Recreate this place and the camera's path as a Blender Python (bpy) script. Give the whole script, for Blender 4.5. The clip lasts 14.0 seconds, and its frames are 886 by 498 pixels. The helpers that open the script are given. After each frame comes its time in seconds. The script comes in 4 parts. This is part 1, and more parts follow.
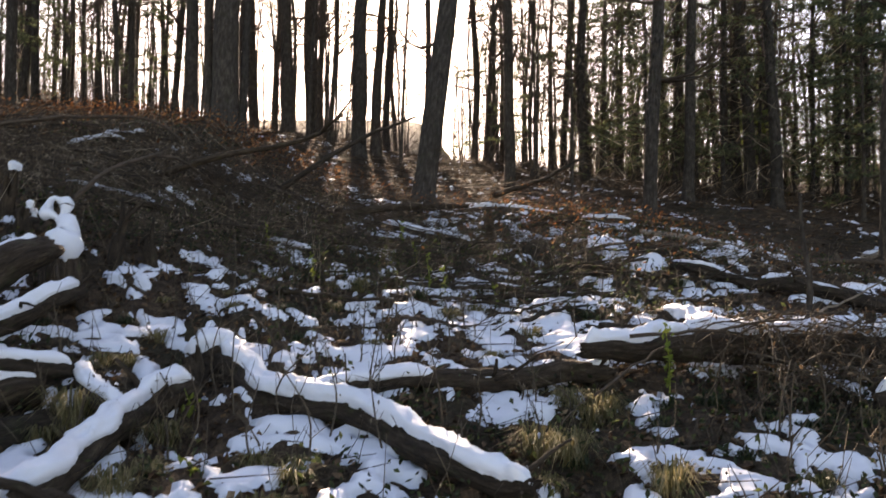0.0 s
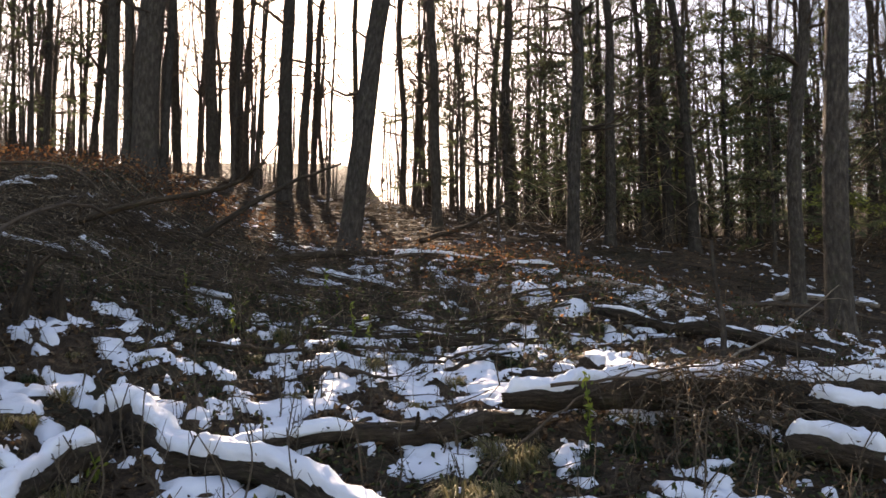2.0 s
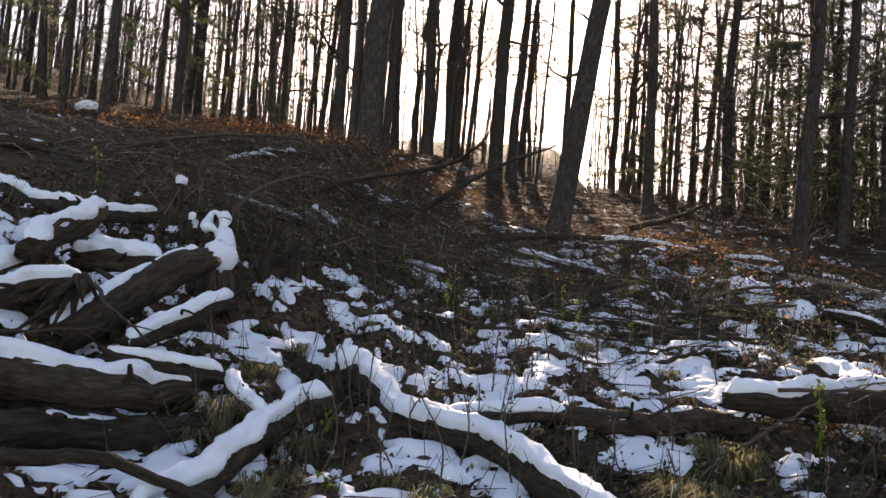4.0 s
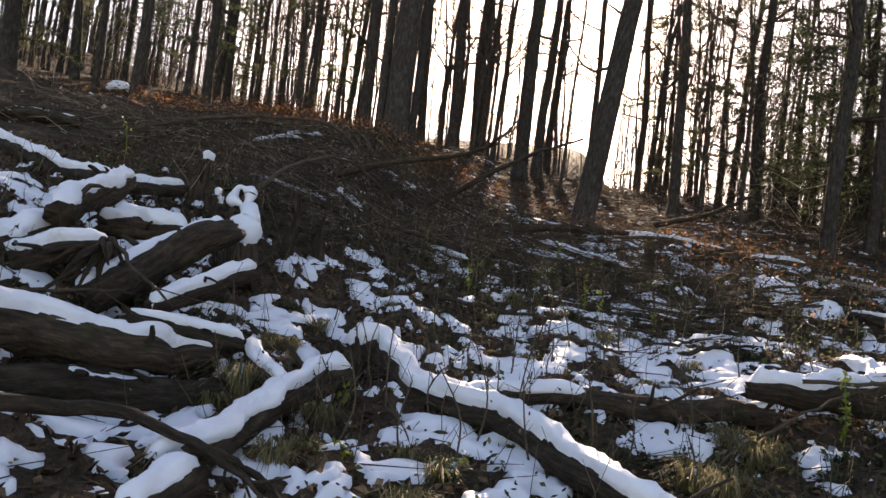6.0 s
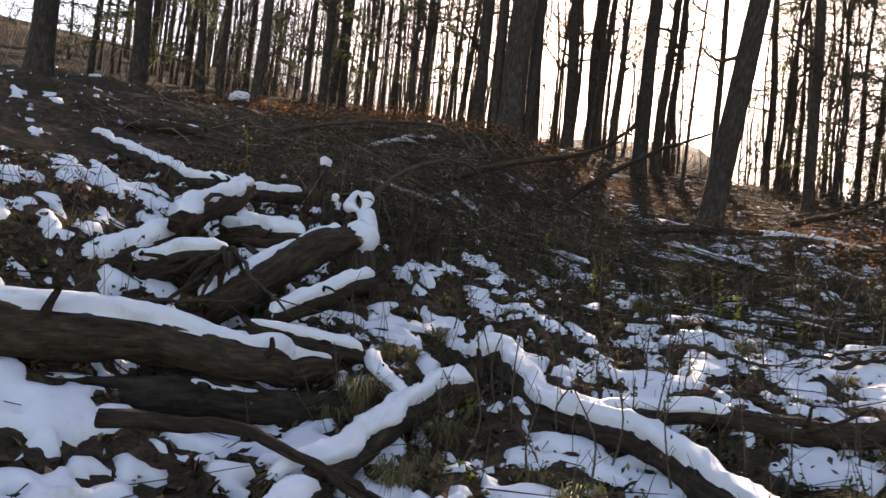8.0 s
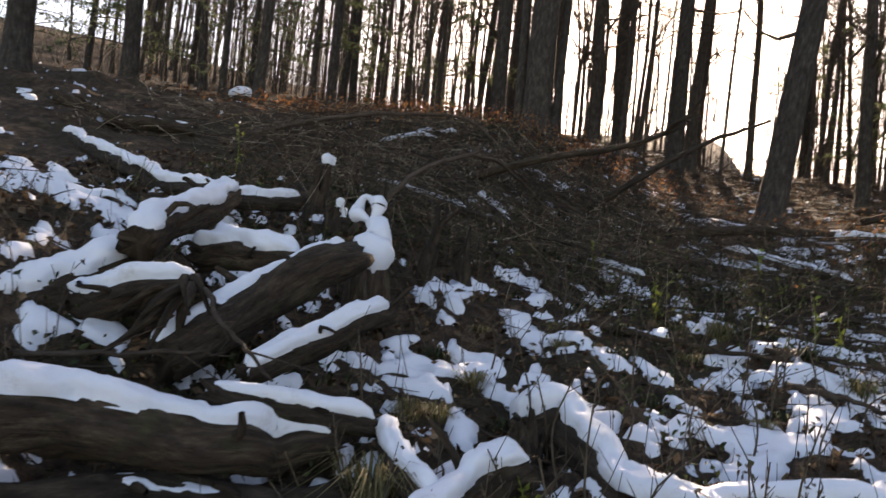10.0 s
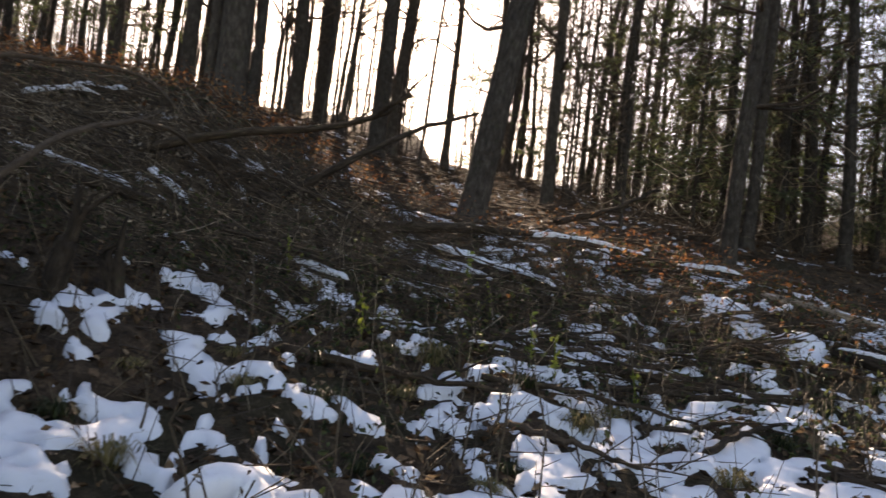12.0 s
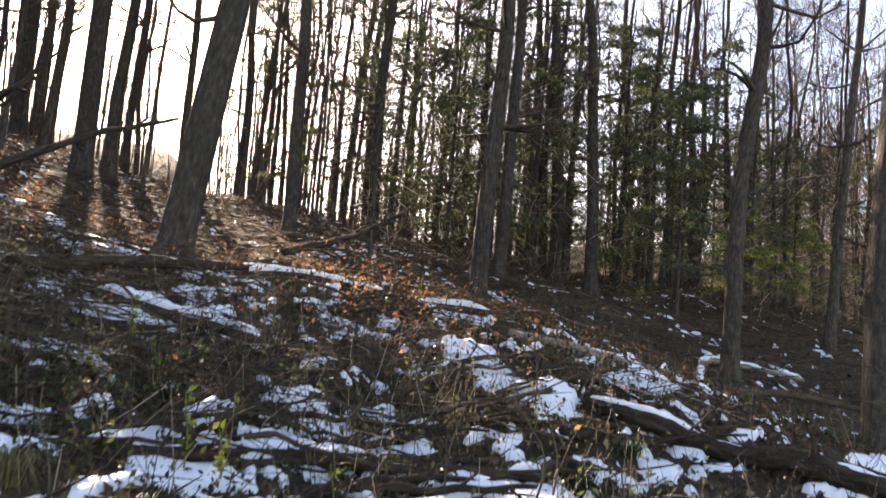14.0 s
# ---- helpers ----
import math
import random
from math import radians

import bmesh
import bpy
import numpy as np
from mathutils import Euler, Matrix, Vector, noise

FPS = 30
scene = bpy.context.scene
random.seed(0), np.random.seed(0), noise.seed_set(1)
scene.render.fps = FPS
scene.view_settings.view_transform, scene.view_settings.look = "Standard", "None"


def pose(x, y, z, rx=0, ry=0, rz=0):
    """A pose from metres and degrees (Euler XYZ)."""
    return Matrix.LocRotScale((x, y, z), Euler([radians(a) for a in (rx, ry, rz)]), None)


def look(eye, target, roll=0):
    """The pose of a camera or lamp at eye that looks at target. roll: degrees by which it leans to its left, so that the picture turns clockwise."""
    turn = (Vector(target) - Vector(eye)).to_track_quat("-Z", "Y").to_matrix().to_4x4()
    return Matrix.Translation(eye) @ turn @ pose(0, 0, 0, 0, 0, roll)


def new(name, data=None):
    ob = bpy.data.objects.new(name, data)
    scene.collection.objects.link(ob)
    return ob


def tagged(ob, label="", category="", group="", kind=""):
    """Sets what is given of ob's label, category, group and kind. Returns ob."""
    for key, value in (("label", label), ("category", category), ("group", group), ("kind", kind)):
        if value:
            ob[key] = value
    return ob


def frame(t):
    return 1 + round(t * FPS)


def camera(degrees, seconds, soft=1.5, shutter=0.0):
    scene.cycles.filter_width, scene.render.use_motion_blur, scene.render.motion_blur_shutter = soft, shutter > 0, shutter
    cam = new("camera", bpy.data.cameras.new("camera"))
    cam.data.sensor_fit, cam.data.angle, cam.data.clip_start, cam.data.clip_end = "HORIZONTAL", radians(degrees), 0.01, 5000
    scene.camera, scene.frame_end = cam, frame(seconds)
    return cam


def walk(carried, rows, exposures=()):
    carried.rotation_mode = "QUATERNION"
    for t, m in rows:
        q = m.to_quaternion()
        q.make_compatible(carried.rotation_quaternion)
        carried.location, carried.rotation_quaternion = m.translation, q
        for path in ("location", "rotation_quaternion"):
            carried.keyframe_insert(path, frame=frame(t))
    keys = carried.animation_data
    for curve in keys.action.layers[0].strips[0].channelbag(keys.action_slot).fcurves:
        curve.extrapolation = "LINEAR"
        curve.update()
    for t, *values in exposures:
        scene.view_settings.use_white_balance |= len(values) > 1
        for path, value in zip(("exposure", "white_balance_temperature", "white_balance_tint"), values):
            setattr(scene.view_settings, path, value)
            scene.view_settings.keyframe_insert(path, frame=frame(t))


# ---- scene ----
cam = camera(59.1, 14.0, 1.5, 0.25)
PATH = [
    (0, (0.222, 0.662, 1.535), (0.121, 2.658, 1.609), 0.46),
    (0.5, (0.211, 0.733, 1.597), (0.242, 2.724, 1.784), -1.12),
    (1, (0.259, 0.682, 1.589), (0.366, 2.669, 1.787), -1.89),
    (1.5, (0.291, 0.671, 1.593), (0.427, 2.658, 1.777), -1.44),
    (2, (0.284, 0.67, 1.591), (0.361, 2.66, 1.774), -0.32),
    (2.5, (0.269, 0.672, 1.593), (0.212, 2.664, 1.768), 0.74),
    (3, (0.22, 0.671, 1.583), (-0.001, 2.653, 1.739), 1.23),
    (3.5, (0.173, 0.651, 1.548), (-0.196, 2.611, 1.696), 2.28),
    (3.7, (0.145, 0.638, 1.587), (-0.254, 2.594, 1.712), 3.32),
    (5.8, (0.118, 0.655, 1.453), (-0.35, 2.594, 1.573), 6.5),
    (6, (0.126, 0.668, 1.446), (-0.35, 2.607, 1.557), 6.64),
    (6.5, (0.15, 0.679, 1.454), (-0.284, 2.629, 1.559), 6.5),
    (7, (0.174, 0.721, 1.459), (-0.174, 2.688, 1.57), 6.64),
    (7.5, (0.111, 0.752, 1.48), (-0.423, 2.676, 1.601), 7.23),
    (7.7, (0.056, 0.8, 1.474), (-0.634, 2.675, 1.572), 7.54),
    (9.8, (-0.542, 1.924, 1.654), (-1.376, 3.741, 1.692), 4.47),
    (10, (-0.614, 2.049, 1.647), (-1.394, 3.889, 1.721), 5.61),
    (10.5, (-0.805, 2.331, 1.767), (-1.432, 4.224, 1.923), 7.01),
    (11, (-0.831, 2.556, 1.766), (-1.339, 4.487, 1.891), 5.05),
    (11.5, (-0.784, 2.84, 1.874), (-1.134, 4.808, 1.96), 4.96),
    (12, (-0.879, 3.162, 1.875), (-0.908, 5.16, 1.971), 6.78),
    (12.5, (-0.917, 3.435, 1.898), (-0.626, 5.41, 2.007), 4.6),
    (13, (-0.678, 3.721, 1.91), (-0.078, 5.628, 1.972), 2.05),
    (13.5, (-0.52, 4.135, 1.895), (0.063, 6.046, 1.998), 4.62),
    (14, (-0.228, 4.574, 2.091), (0.307, 6.488, 2.315), 4.52),
]

EXPOSURES = [(0.0, 2.05, 8100, 22), (7.7, 1.9, 8100, 22), (10.0, 1.95, 8100, 21), (12.2, 1.8, 8200, 21), (13.0, 1.35, 7300, 24), (13.5, 1.95, 7300, 23), (14.0, 2.65, 7900, 20)]
walk(cam, [(t, look(eye, target, roll)) for t, eye, target, roll in PATH], EXPOSURES)

# ---------------------------------------------------------------- world and sun
SUN_AZ, SUN_EL = -9.5, 23.5          # degrees, clockwise from +y, and up
world = bpy.data.worlds.new("winter_sky")
scene.world = world
world.use_nodes = True
wn, wl = world.node_tree.nodes, world.node_tree.links
wn.clear()
sky = wn.new("ShaderNodeTexSky")
sky.sky_type = "NISHITA"
sky.sun_disc = False
sky.sun_elevation, sky.sun_rotation = radians(SUN_EL), radians(SUN_AZ)
sky.altitude, sky.air_density, sky.dust_density, sky.ozone_density = 300, 1.0, 1.5, 1.5
bg = wn.new("ShaderNodeBackground")
bg.inputs["Strength"].default_value = 0.095
wo = wn.new("ShaderNodeOutputWorld")
wl.new(sky.outputs[0], bg.inputs["Color"])
wl.new(bg.outputs[0], wo.inputs["Surface"])
sun_dir = Vector((math.sin(radians(SUN_AZ)) * math.cos(radians(SUN_EL)), math.cos(radians(SUN_AZ)) * math.cos(radians(SUN_EL)), math.sin(radians(SUN_EL))))
sun_data = bpy.data.lights.new("sun", "SUN")
sun_data.energy, sun_data.angle, sun_data.color = 5.0, radians(0.5), (1.0, 0.9, 0.76)
sun = new("sun", sun_data)
sun.matrix_world = look(sun_dir * 90, (0, 0, 0))


# ---------------------------------------------------------------- materials
def material(name, rough=0.8, spec=0.3):
    m = bpy.data.materials.new(name)
    m.use_nodes = True
    n = m.node_tree.nodes
    b = n["Principled BSDF"]
    b.inputs["Roughness"].default_value = rough
    b.inputs["Specular IOR Level"].default_value = spec
    return m, n, m.node_tree.links, b


def noise_node(n, l, coord, scale, detail=4.0, rough=0.6, stretch=None):
    t = n.new("ShaderNodeTexNoise")
    t.inputs["Scale"].default_value, t.inputs["Detail"].default_value, t.inputs["Roughness"].default_value = scale, detail, rough
    if stretch:
        mp = n.new("ShaderNodeMapping")
        mp.inputs["Scale"].default_value = stretch
        l.new(coord, mp.inputs["Vector"])
        coord = mp.outputs[0]
    l.new(coord, t.inputs["Vector"])
    return t


def ramp(n, l, fac, stops):
    r = n.new("ShaderNodeValToRGB")
    while len(r.color_ramp.elements) < len(stops):
        r.color_ramp.elements.new(0.5)
    for e, (p, c) in zip(r.color_ramp.elements, stops):
        e.position, e.color = p, (*c, 1)
    l.new(fac, r.inputs["Fac"])
    return r


def mix(n, l, fac, a, b, kind="MIX"):
    x = n.new("ShaderNodeMix")
    x.data_type, x.blend_type = "RGBA", kind
    if isinstance(fac, float):
        x.inputs[0].default_value = fac
    else:
        l.new(fac, x.inputs[0])
    for k, v in ((6, a), (7, b)):
        if isinstance(v, tuple):
            x.inputs[k].default_value = (*v, 1)
        else:
            l.new(v, x.inputs[k])
    return x.outputs[2]


def bump(n, l, b, heights, strength=0.6, distance=0.02):
    last = None
    for h in heights:
        u = n.new("ShaderNodeBump")
        u.inputs["Strength"].default_value, u.inputs["Distance"].default_value = strength, distance
        l.new(h, u.inputs["Height"])
        if last:
            l.new(last, u.inputs["Normal"])
        last = u.outputs[0]
    l.new(last, b.inputs["Normal"])


def bark_material(name, dark, mid, light, moss=0.0):
    m, n, l, b = material(name, 0.9, 0.15)
    uv = n.new("ShaderNodeTexCoord").outputs["UV"]
    ridge = noise_node(n, l, uv, 30, 5, 0.65, (1.0, 0.22, 1.0))
    blot = noise_node(n, l, uv, 3.0, 4, 0.6)
    c = ramp(n, l, ridge.outputs["Fac"], [(0.3, dark), (0.52, mid), (0.75, light)]).outputs[0]
    c = mix(n, l, ramp(n, l, blot.outputs["Fac"], [(0.42, (0, 0, 0)), (0.7, (0.55, 0.55, 0.55))]).outputs[0], c, tuple(v * 0.5 for v in mid))
    if moss:
        ms = noise_node(n, l, uv, 5.0, 6, 0.7)
        c = mix(n, l, ramp(n, l, ms.outputs["Fac"], [(0.55, (0, 0, 0)), (0.72, (moss, moss, moss))]).outputs[0], c, (0.06, 0.075, 0.03))
    oi = n.new("ShaderNodeObjectInfo")
    tint = ramp(n, l, oi.outputs["Random"], [(0, (0.75, 0.75, 0.75)), (1, (1.2, 1.15, 1.1))]).outputs[0]
    c = mix(n, l, 1.0, c, tint, "MULTIPLY")
    l.new(c, b.inputs["Base Color"])
    bump(n, l, b, [ridge.outputs["Fac"], blot.outputs["Fac"]], 1.0, 0.05)
    return m


BARK = bark_material("tree_bark", (0.022, 0.018, 0.015), (0.065, 0.055, 0.045), (0.13, 0.112, 0.092), 0.4)
LOG_BARK = bark_material("rotten_log_bark", (0.016, 0.012, 0.009), (0.055, 0.041, 0.029), (0.13, 0.098, 0.066), 0.6)
BARE_WOOD = bark_material("weathered_bare_wood", (0.12, 0.095, 0.07), (0.27, 0.22, 0.17), (0.4, 0.34, 0.27), 0.0)
TWIG = bark_material("twig_bark", (0.04, 0.03, 0.024), (0.09, 0.068, 0.05), (0.15, 0.115, 0.09), 0.0)


def island_material(name, stops, rough=0.7, through_light=0.0):
    m, n, l, b = material(name, rough, 0.2)
    g = n.new("ShaderNodeNewGeometry")
    c = ramp(n, l, g.outputs["Random Per Island"], stops).outputs[0]
    co = n.new("ShaderNodeTexCoord").outputs["Object"]
    v = noise_node(n, l, co, 60, 3)
    c = mix(n, l, 1.0, c, ramp(n, l, v.outputs["Fac"], [(0.3, (0.6, 0.6, 0.6)), (0.7, (1.2, 1.2, 1.2))]).outputs[0], "MULTIPLY")
    l.new(c, b.inputs["Base Color"])
    if through_light:
        t = n.new("ShaderNodeBsdfTranslucent")
        l.new(c, t.inputs["Color"])
        s = n.new("ShaderNodeMixShader")
        s.inputs[0].default_value = through_light
        l.new(b.outputs[0], s.inputs[1])
        l.new(t.outputs[0], s.inputs[2])
        l.new(s.outputs[0], n["Material Output"].inputs["Surface"])
    return m


DEAD_LEAF = island_material("dead_leaves", [(0, (0.04, 0.026, 0.017)), (0.5, (0.1, 0.062, 0.037)), (0.85, (0.19, 0.118, 0.066)), (1, (0.32, 0.22, 0.13))], 0.75, 0.25)
RUST_LEAF = island_material("rust_leaves", [(0, (0.12, 0.05, 0.025)), (0.6, (0.26, 0.11, 0.045)), (1, (0.36, 0.19, 0.08))], 0.7, 0.45)
GREEN_LEAF = island_material("green_undergrowth", [(0, (0.025, 0.034, 0.015)), (0.6, (0.048, 0.06, 0.025)), (1, (0.1, 0.12, 0.04))], 0.55, 0.4)
YELLOW_LEAF = island_material("yellow_green_leaves", [(0, (0.13, 0.18, 0.03)), (1, (0.27, 0.31, 0.06))], 0.5, 0.5)
NEEDLE = island_material("conifer_needles", [(0, (0.07, 0.085, 0.045)), (0.6, (0.105, 0.125, 0.065)), (1, (0.17, 0.19, 0.09))], 0.6, 0.5)
YOUNG_NEEDLE = island_material("young_pine_needles", [(0, (0.14, 0.17, 0.045)), (1, (0.3, 0.33, 0.09))], 0.55, 0.5)
GRASS = island_material("dry_grass", [(0, (0.12, 0.12, 0.045)), (0.5, (0.24, 0.2, 0.09)), (1, (0.36, 0.29, 0.15))], 0.7, 0.4)
# The palest tones put grazing sunlight on the bank's twigs into the colour.
BRUSH = island_material("dry_brush", [(0, (0.035, 0.026, 0.019)), (0.55, (0.09, 0.065, 0.045)), (0.8, (0.22, 0.165, 0.11)), (1, (0.45, 0.36, 0.26))], 0.8)
FAR_BRUSH = island_material("far_bare_brush", [(0, (0.1, 0.08, 0.065)), (0.6, (0.19, 0.155, 0.13)), (1, (0.34, 0.29, 0.25))], 0.85)
WEED = island_material("dead_weed_stems", [(0, (0.045, 0.033, 0.024)), (0.7, (0.1, 0.075, 0.05)), (1, (0.22, 0.17, 0.11))], 0.8)


def ground_material():
    m, n, l, b = material("forest_floor_litter", 0.95, 0.1)
    co = n.new("ShaderNodeTexCoord").outputs["Object"]
    big, mid, fine = noise_node(n, l, co, 0.9, 5), noise_node(n, l, co, 9, 6, 0.7), noise_node(n, l, co, 55, 4, 0.7)
    c = ramp(n, l, mid.outputs["Fac"], [(0.3, (0.025, 0.019, 0.014)), (0.52, (0.075, 0.053, 0.036)), (0.75, (0.18, 0.125, 0.08))]).outputs[0]
    c = mix(n, l, ramp(n, l, big.outputs["Fac"], [(0.45, (0, 0, 0)), (0.65, (0.6, 0.6, 0.6))]).outputs[0], c, (0.035, 0.036, 0.02))
    c = mix(n, l, 1.0, c, ramp(n, l, fine.outputs["Fac"], [(0.3, (0.5, 0.5, 0.5)), (0.7, (1.4, 1.35, 1.3))]).outputs[0], "MULTIPLY")
    l.new(c, b.inputs["Base Color"])
    bump(n, l, b, [mid.outputs["Fac"], fine.outputs["Fac"]], 0.9, 0.03)
    return m


def snow_material():
    m, n, l, b = material("old_snow", 0.65, 0.3)
    co = n.new("ShaderNodeTexCoord").outputs["Object"]
    lump, grain, dirt = noise_node(n, l, co, 14, 4), noise_node(n, l, co, 160, 3), noise_node(n, l, co, 4, 7, 0.75)
    c = ramp(n, l, dirt.outputs["Fac"], [(0.3, (0.55, 0.54, 0.53)), (0.42, (0.7, 0.715, 0.75)), (0.7, (0.76, 0.775, 0.815))]).outputs[0]
    l.new(c, b.inputs["Base Color"])
    bump(n, l, b, [lump.outputs["Fac"], grain.outputs["Fac"]], 0.35, 0.012)
    return m


GROUND, SNOW = ground_material(), snow_material()

# ---------------------------------------------------------------- terrain
RNG = np.random.default_rng(7)


def vnoise(x, y, seed=0):
    """Smooth value noise, 0 to 1, one cell a unit."""
    x, y = np.asarray(x, float), np.asarray(y, float)
    xi, yi = np.floor(x).astype(np.int64), np.floor(y).astype(np.int64)
    fx, fy = x - xi, y - yi
    fx, fy = fx * fx * (3 - 2 * fx), fy * fy * (3 - 2 * fy)

    def cell(a, b):
        h = (a * 374761393 + b * 668265263 + seed * 1442695041) & 0xFFFFFFFF
        h = ((h ^ (h >> 13)) * 1274126177) & 0xFFFFFFFF
        return ((h ^ (h >> 16)) & 0xFFFF) / 65535.0

    return (cell(xi, yi) * (1 - fx) + cell(xi + 1, yi) * fx) * (1 - fy) + (cell(xi, yi + 1) * (1 - fx) + cell(xi + 1, yi + 1) * fx) * fy


def fbm(x, y, seed=0, octaves=3):
    return sum(vnoise(x * 2.1 ** k, y * 2.1 ** k, seed + k) * 0.5 ** k for k in range(octaves)) / sum(0.5 ** k for k in range(octaves))


def sig(a):
    return 1 / (1 + np.exp(-np.clip(a, -30, 30)))


SLOPE = [-0.961, -0.04, 0.245, 0.734, 0.954, 0.09]
SWELL = [0.0, 0.14, 0.31, 0.4, 0.61, 0.27, 0.24, 0.32, 0.13, 0.01, 0.02, 0.13, 0.43, 0.52, -0.37, 0.34, 0.14, 0.21, 0.06, 0.03, 0.05, 0.2, 0.02, -0.09, 0.22, 0.08, -0.15, 0.13, -0.03, -0.0, 0.19, 0.87, 0.14, 0.03, 0.16, -0.09, 0.55, -0.53, 0.07, -0.05, 0.14, 0.02, -0.18, 0.31, -0.24, 0.07, 0.02, -0.6, -0.08, -0.05, -0.12, -0.57, -0.24, -0.17, -0.18, -0.19, -0.21, -0.25, -0.28, -0.0, 0.1, 0.16, -0.18, 0.05, 0.16, -0.18, 0.42, 0.15, 0.0, 0.01, 0.05, -0.11, -0.32, -0.17, 0.0, 0.03, 0.08, -0.09, 0.42, 0.25, -0.02, -0.02, 0.0, 0.12, 0.62, 0.42, 0.7, 0.45, 0.29, 0.47]
SWELL_AT = [(-14.4 + 3.2 * a, 3.2 * b) for b in range(9) for a in range(10)]


def hill(x, y):
    """The smooth hillside."""
    x, y = np.broadcast_arrays(np.asarray(x, float), np.asarray(y, float))
    z = SLOPE[0] + SLOPE[1] * np.clip(x, -30, 30) + SLOPE[2] * (y - np.log1p(np.exp(np.clip((y - 17) * 0.5, -40, 40))) * 1.7 - 2 * 0.075 * np.maximum(y - 97, 0))
    z = z + SLOPE[3] * sig((y - 11) * 1.3) * sig((3 - x) * 0.8) + SLOPE[4] * sig((-x - 3.2) * 1.5) * sig(y - 3) + SLOPE[5] * sig((-x - 6) * 0.5) * np.clip(y - 12, 0, 70)
    for (a, b), k in zip(SWELL_AT, SWELL):
        z = z + k * np.exp(-((x - a) ** 2 + (y - b) ** 2) / 11.52)
    z = z + 11.0 * sig((x - 0.42 * y - 9) / 4.0) * sig((y - 36) / 5.0)
    z = z + 4.5 * sig((-x - 27) / 3.5) * sig((y - 8) / 6)
    z = z - 0.11 * np.log1p(np.exp(np.clip((y - 33) * 0.4, -30, 60))) / 0.4 * sig((x + 19) / 3)
    z = z - 0.3 * np.exp(-((x + 3.0) / 0.9) ** 2 - ((y - 4.4) / 0.6) ** 2) - 0.25 * np.exp(-((x + 3.7) / 0.9) ** 2 - ((y - 6.0) / 0.9) ** 2)
    return z


def humps(x, y):
    """Larger hummocks of the brushy bank."""
    flat = 1 - np.exp(-((np.asarray(x) + 1.35) / 1.7) ** 2 - ((np.asarray(y) - 11.9) / 1.4) ** 2)
    return flat * 0.26 * (fbm(np.asarray(x) * 1.6 + 3.3, np.asarray(y) * 2.3, 13, 2) - 0.5) * sig((np.asarray(y) - 8.0) * 2) * sig((15 - np.asarray(y)) * 1.5)


def floor_z(x, y):
    """The litter surface, with hummocks."""
    near = np.exp(-np.maximum(np.hypot(x, np.asarray(y) - 8) - 14, 0) / 12)
    return hill(x, y) + humps(x, y) + (0.17 * (fbm(np.asarray(x) * 1.9, np.asarray(y) * 1.9, 3) - 0.5) + 0.1 * (fbm(np.asarray(x) * 6.5, np.asarray(y) * 6.5, 9, 2) - 0.5)) * near


def snow_depth(x, y):
    """Above 0 where snow lies; the value rises away from its edge."""
    x, y = np.asarray(x, float), np.asarray(y, float)
    v = 0.2 * fbm(x * 1.3 + 0.3, y * 1.6, 21) + 0.5 * fbm(x * 4.4 + 0.6 * np.sin(y * 3.7), y * 5.2 + 0.6 * np.sin(x * 4.1), 31, 3) + 0.3 * fbm(x * 9.5, y * 12, 41, 2) - 0.527
    v = v + 0.16 * (fbm(x * 11, y * 14, 47, 2) - 0.5) * sig((y - 8.2) * 2)
    spots = [(-1.4, 12.6, 0.85, 0.6, 0.25), (-2.45, 5.5, 0.6, 0.5, -0.09), (-3.3, 9.7, 0.25, 0.15, 0.14), (-1.21, 9.83, 0.25, 0.16, 0.16), (-0.15, 6.09, 2.96, 1.91, -0.005), (-1.98, 9.57, 2.44, 1.22, -0.03), (2.54, 5.83, 1.13, 0.52, -0.14), (2.12, 9.83, 0.24, 0.48, 0.24), (-0.76, 8.88, 1.04, 0.52, 0.05), (-2.59, 6.79, 0.7, 0.61, -0.05), (0.37, 9.48, 0.39, 0.26, 0.1), (-1.02, 10.62, 0.7, 0.3, 0.2), (0.63, 7.31, 1.13, 0.7, 0.085), (1.93, 10.44, 0.3, 0.43, 0.16), (0.39, 9.45, 0.35, 0.22, 0.12), (-1.89, 4, 1.04, 0.61, 0.02), (0.8, 4.7, 0.87, 0.61, -0.04),
             (0.8, 7.31, 0.7, 0.43, 0.07), (1.67, 4.96, 0.52, 0.52, 0.06), (-3.29, 7.22, 0.22, 0.35, 0.12), (-2.11, 6.44, 0.26, 0.7, 0.04), (-2.94, 7.92, 1.04, 0.7, -0.06), (-3.11, 4.96, 0.87, 1.04, -0.05), (-5.2, 10.53, 2.17, 2.61, -0.1), (-9, 14, 4, 3, -0.08), (-5.37, 8.18, 2.09, 1.57, -0.08), (-2.24, 3.39, 0.87, 0.61, -0.05), (-1.29, 6.7, 1.04, 0.43, 0.03)]
    bias = -0.07 * sig((y - 12.2) * 1.6) - 0.05 * sig((y - 8.6) * 2.5) - 0.06 * sig((-x - 4.8) * 2)
    for a, b, p, q, k in spots:
        bias = bias + k * np.exp(-((x - a) / p) ** 2 - ((y - b) / q) ** 2)
    return v + bias


def spread(dense, parts):
    out = [np.arange(dense[0], dense[1], dense[2])]
    for lo, hi, step in parts:
        out.append(np.arange(lo, hi, step))
    return np.unique(np.round(np.concatenate(out), 4))


